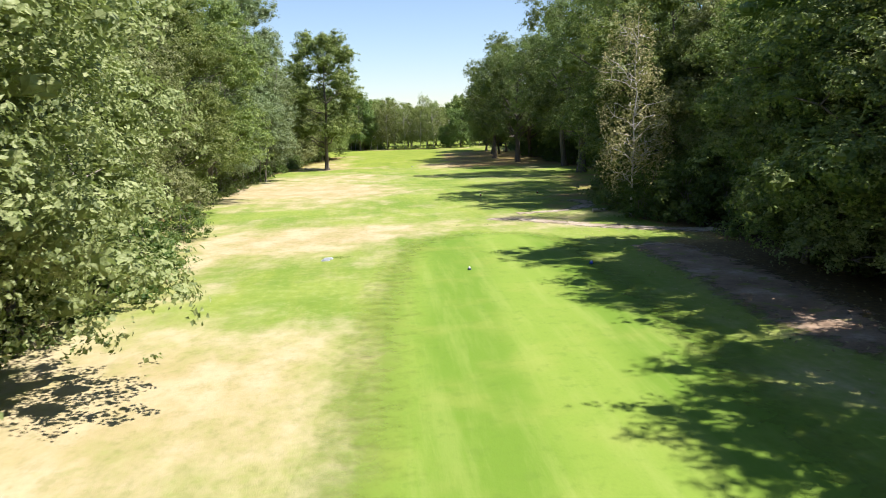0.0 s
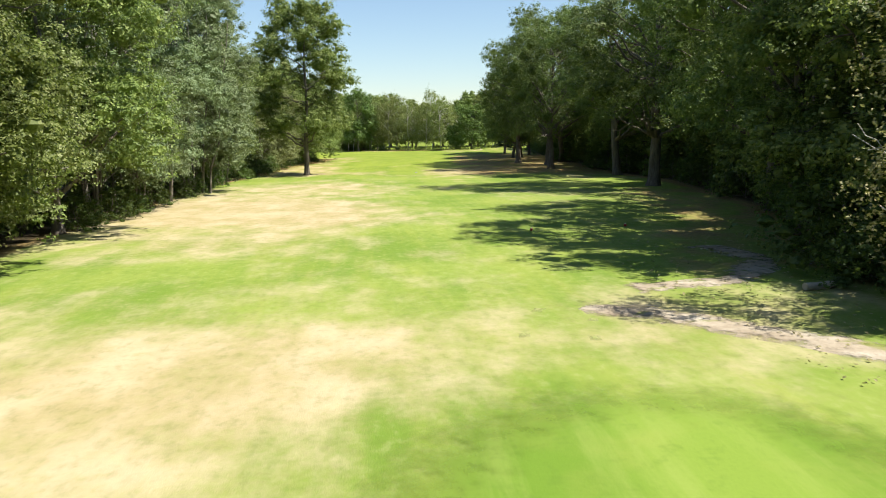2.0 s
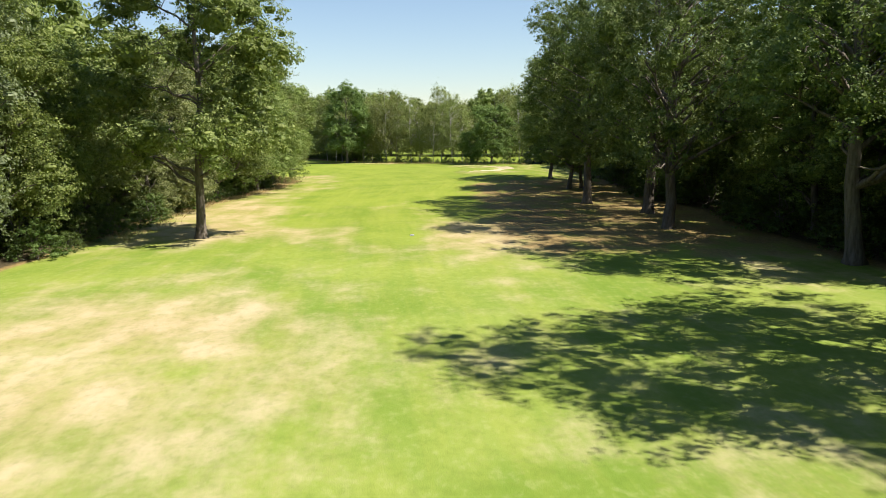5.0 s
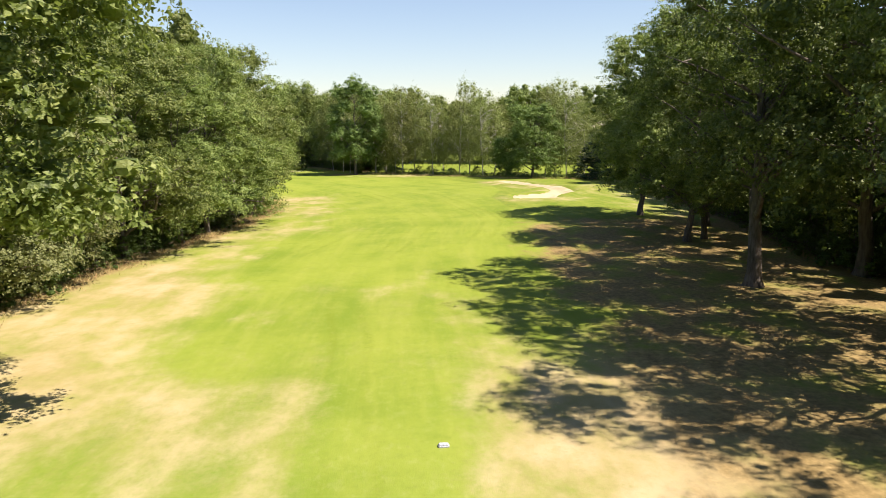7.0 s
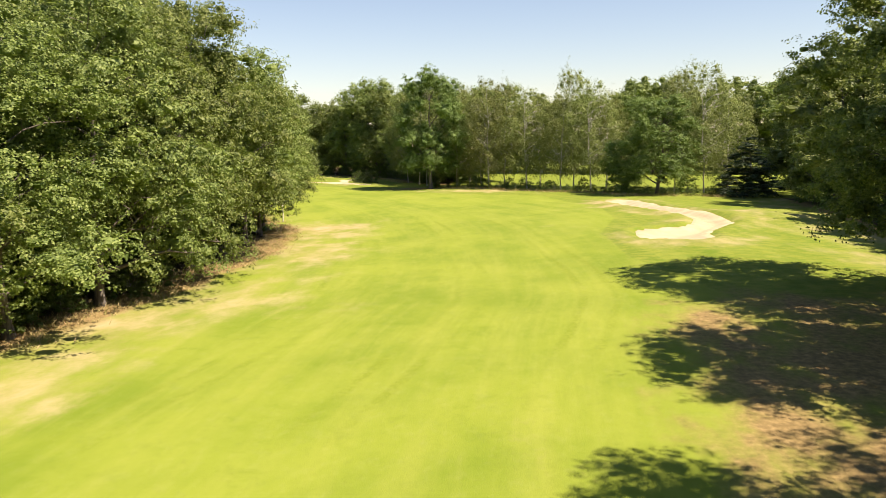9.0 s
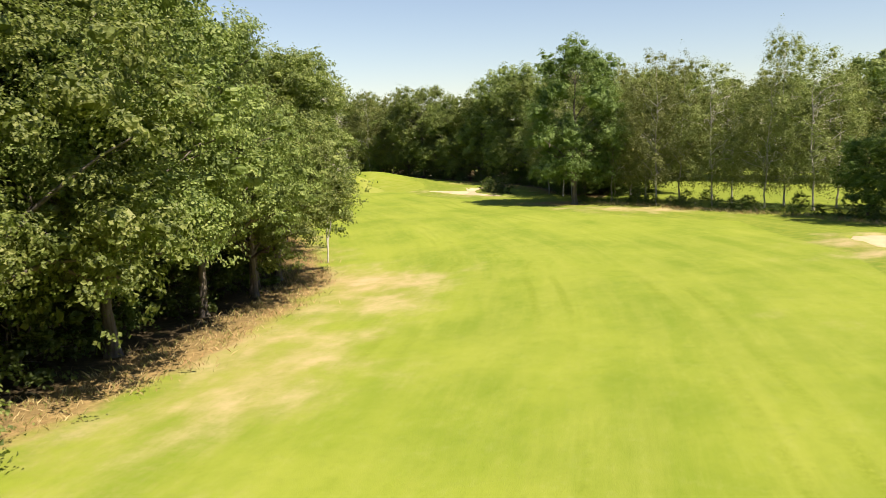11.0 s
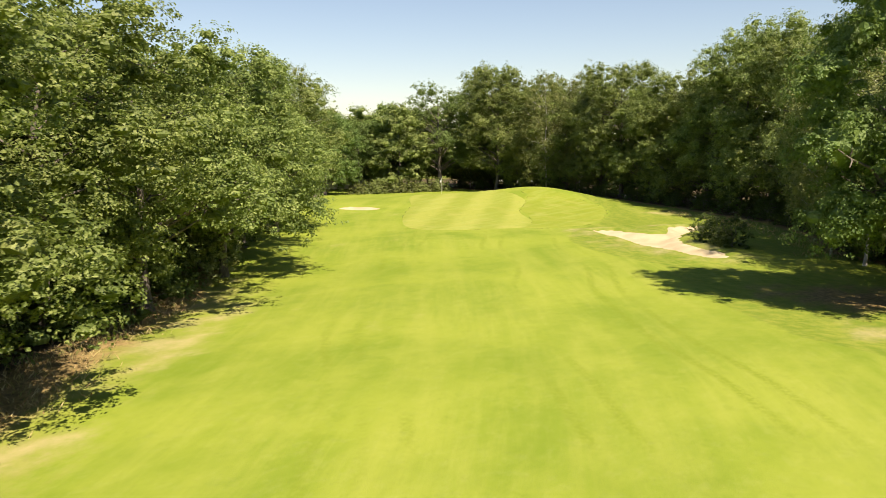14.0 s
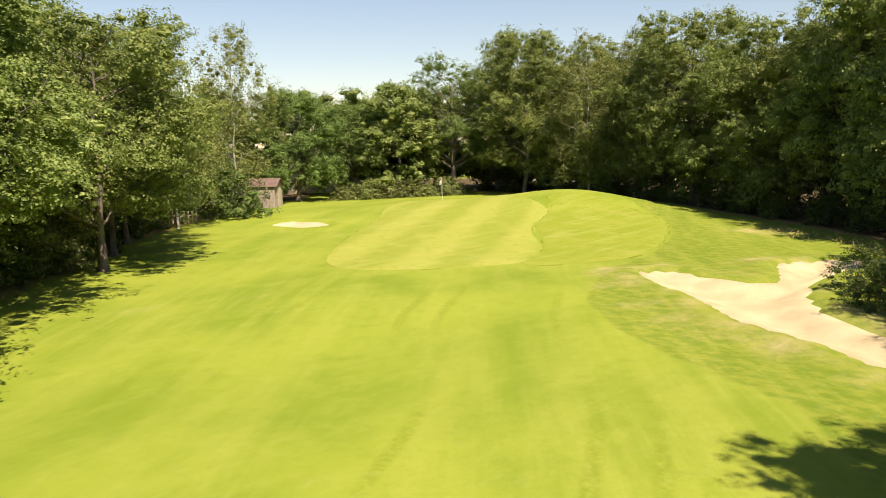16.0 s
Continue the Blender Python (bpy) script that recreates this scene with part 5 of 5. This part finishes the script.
def house(x, y, turn, L, W, hh, ridge, wall, roof, label):
    e = empty("house", x, y, turn)
    t = 0.3
    for s in (-1, 1):
        part("wall", box(L, t, hh + 0.3, (0, s * (W - t) / 2, hh / 2 - 0.15)), wall, e)
        bm = bmesh.new()
        ps = [(s * L / 2, -W / 2 + t, -0.3), (s * L / 2, W / 2 - t, -0.3), (s * L / 2, W / 2 - t, hh), (s * L / 2, 0, ridge), (s * L / 2, -W / 2 + t, hh)]
        f1 = [bm.verts.new(p) for p in ps]
        f2 = [bm.verts.new((p[0] - s * t, p[1], p[2])) for p in ps]
        bm.faces.new(f1)
        bm.faces.new(f2[::-1])
        for i in range(5):
            bm.faces.new((f1[i], f2[i], f2[(i + 1) % 5], f1[(i + 1) % 5]))
        bmesh.ops.recalc_face_normals(bm, faces=bm.faces[:])
        part("wall", bm, wall, e)
        ang = math.atan2(ridge - hh, W / 2)
        bm = box(L + 0.6, math.hypot(W / 2, ridge - hh) + 0.5, 0.14)
        bm.transform(Matrix.Translation((0, s * (W / 4 + 0.12), (hh + ridge) / 2 + 0.05)) @ Matrix.Rotation(-s * ang, 4, "X"))
        part("roof", bm, roof, e)
    for i in range(3):
        wx = -L / 2 + L * (i + 0.5) / 3
        w = part("window", box(1.2, 0.06, 1.1, (wx, -W / 2 - 0.02, 1.5)), WHITE, e)
        part("pane", box(1.0, 0.02, 0.9, (wx, -W / 2 - 0.06, 1.5)), GLASS_DARK, w)
    return tagged(e, label, "house")


house(-91.0, 268.0, 35, 9.0, 7.0, 2.7, 5.2, PLASTER, ROOF_TILE, "low white house with tiled roof seen through the trees")
house(-80.0, 303.0, 20, 11.0, 8.0, 2.6, 4.9, PLASTER, ROOF_TILE, "pale house with tiled roof behind the trees")


def parasol(x, y):
    e = empty("garden_parasol", x, y)
    part("pole", rod(0.03, 2.5), WOOD_PALE, e)
    part("canopy", rod(0.28, 1.5, (0, 0, 1.1), 0.03, 10), WHITE, e, "furled white canopy")
    part("base", rod(0.25, 0.1), WOOD_OLD, e)
    return tagged(e, "furled white garden parasol behind the trees", "parasol")


def garden_table(x, y, turn):
    e = empty("garden_table", x, y, turn)
    part("tabletop", box(2.4, 1.0, 0.06, (0, 0, 0.73), 0.01), WHITE, e)
    for sx in (-1, 1):
        for sy in (-1, 1):
            part("leg", box(0.08, 0.08, 0.72, (sx * 1.05, sy * 0.4, 0.35)), WHITE, e)
    return tagged(e, "white garden table standing in a sunny garden", "table")


parasol(-72.5, 236.0)
garden_table(-73.5, 234.5, 40)
fence = empty("picket_fence", -68.6, 235.0, 50)
for i in range(9):
    part("picket", box(0.09, 0.03, 0.95, (i * 0.28 - 1.1, 0, 0.45)), WOOD_PALE, fence)
part("rail", box(2.6, 0.03, 0.08, (0, 0.032, 0.6)), WOOD_PALE, fence)
tagged(fence, "short run of pale wooden picket fence", "fence")
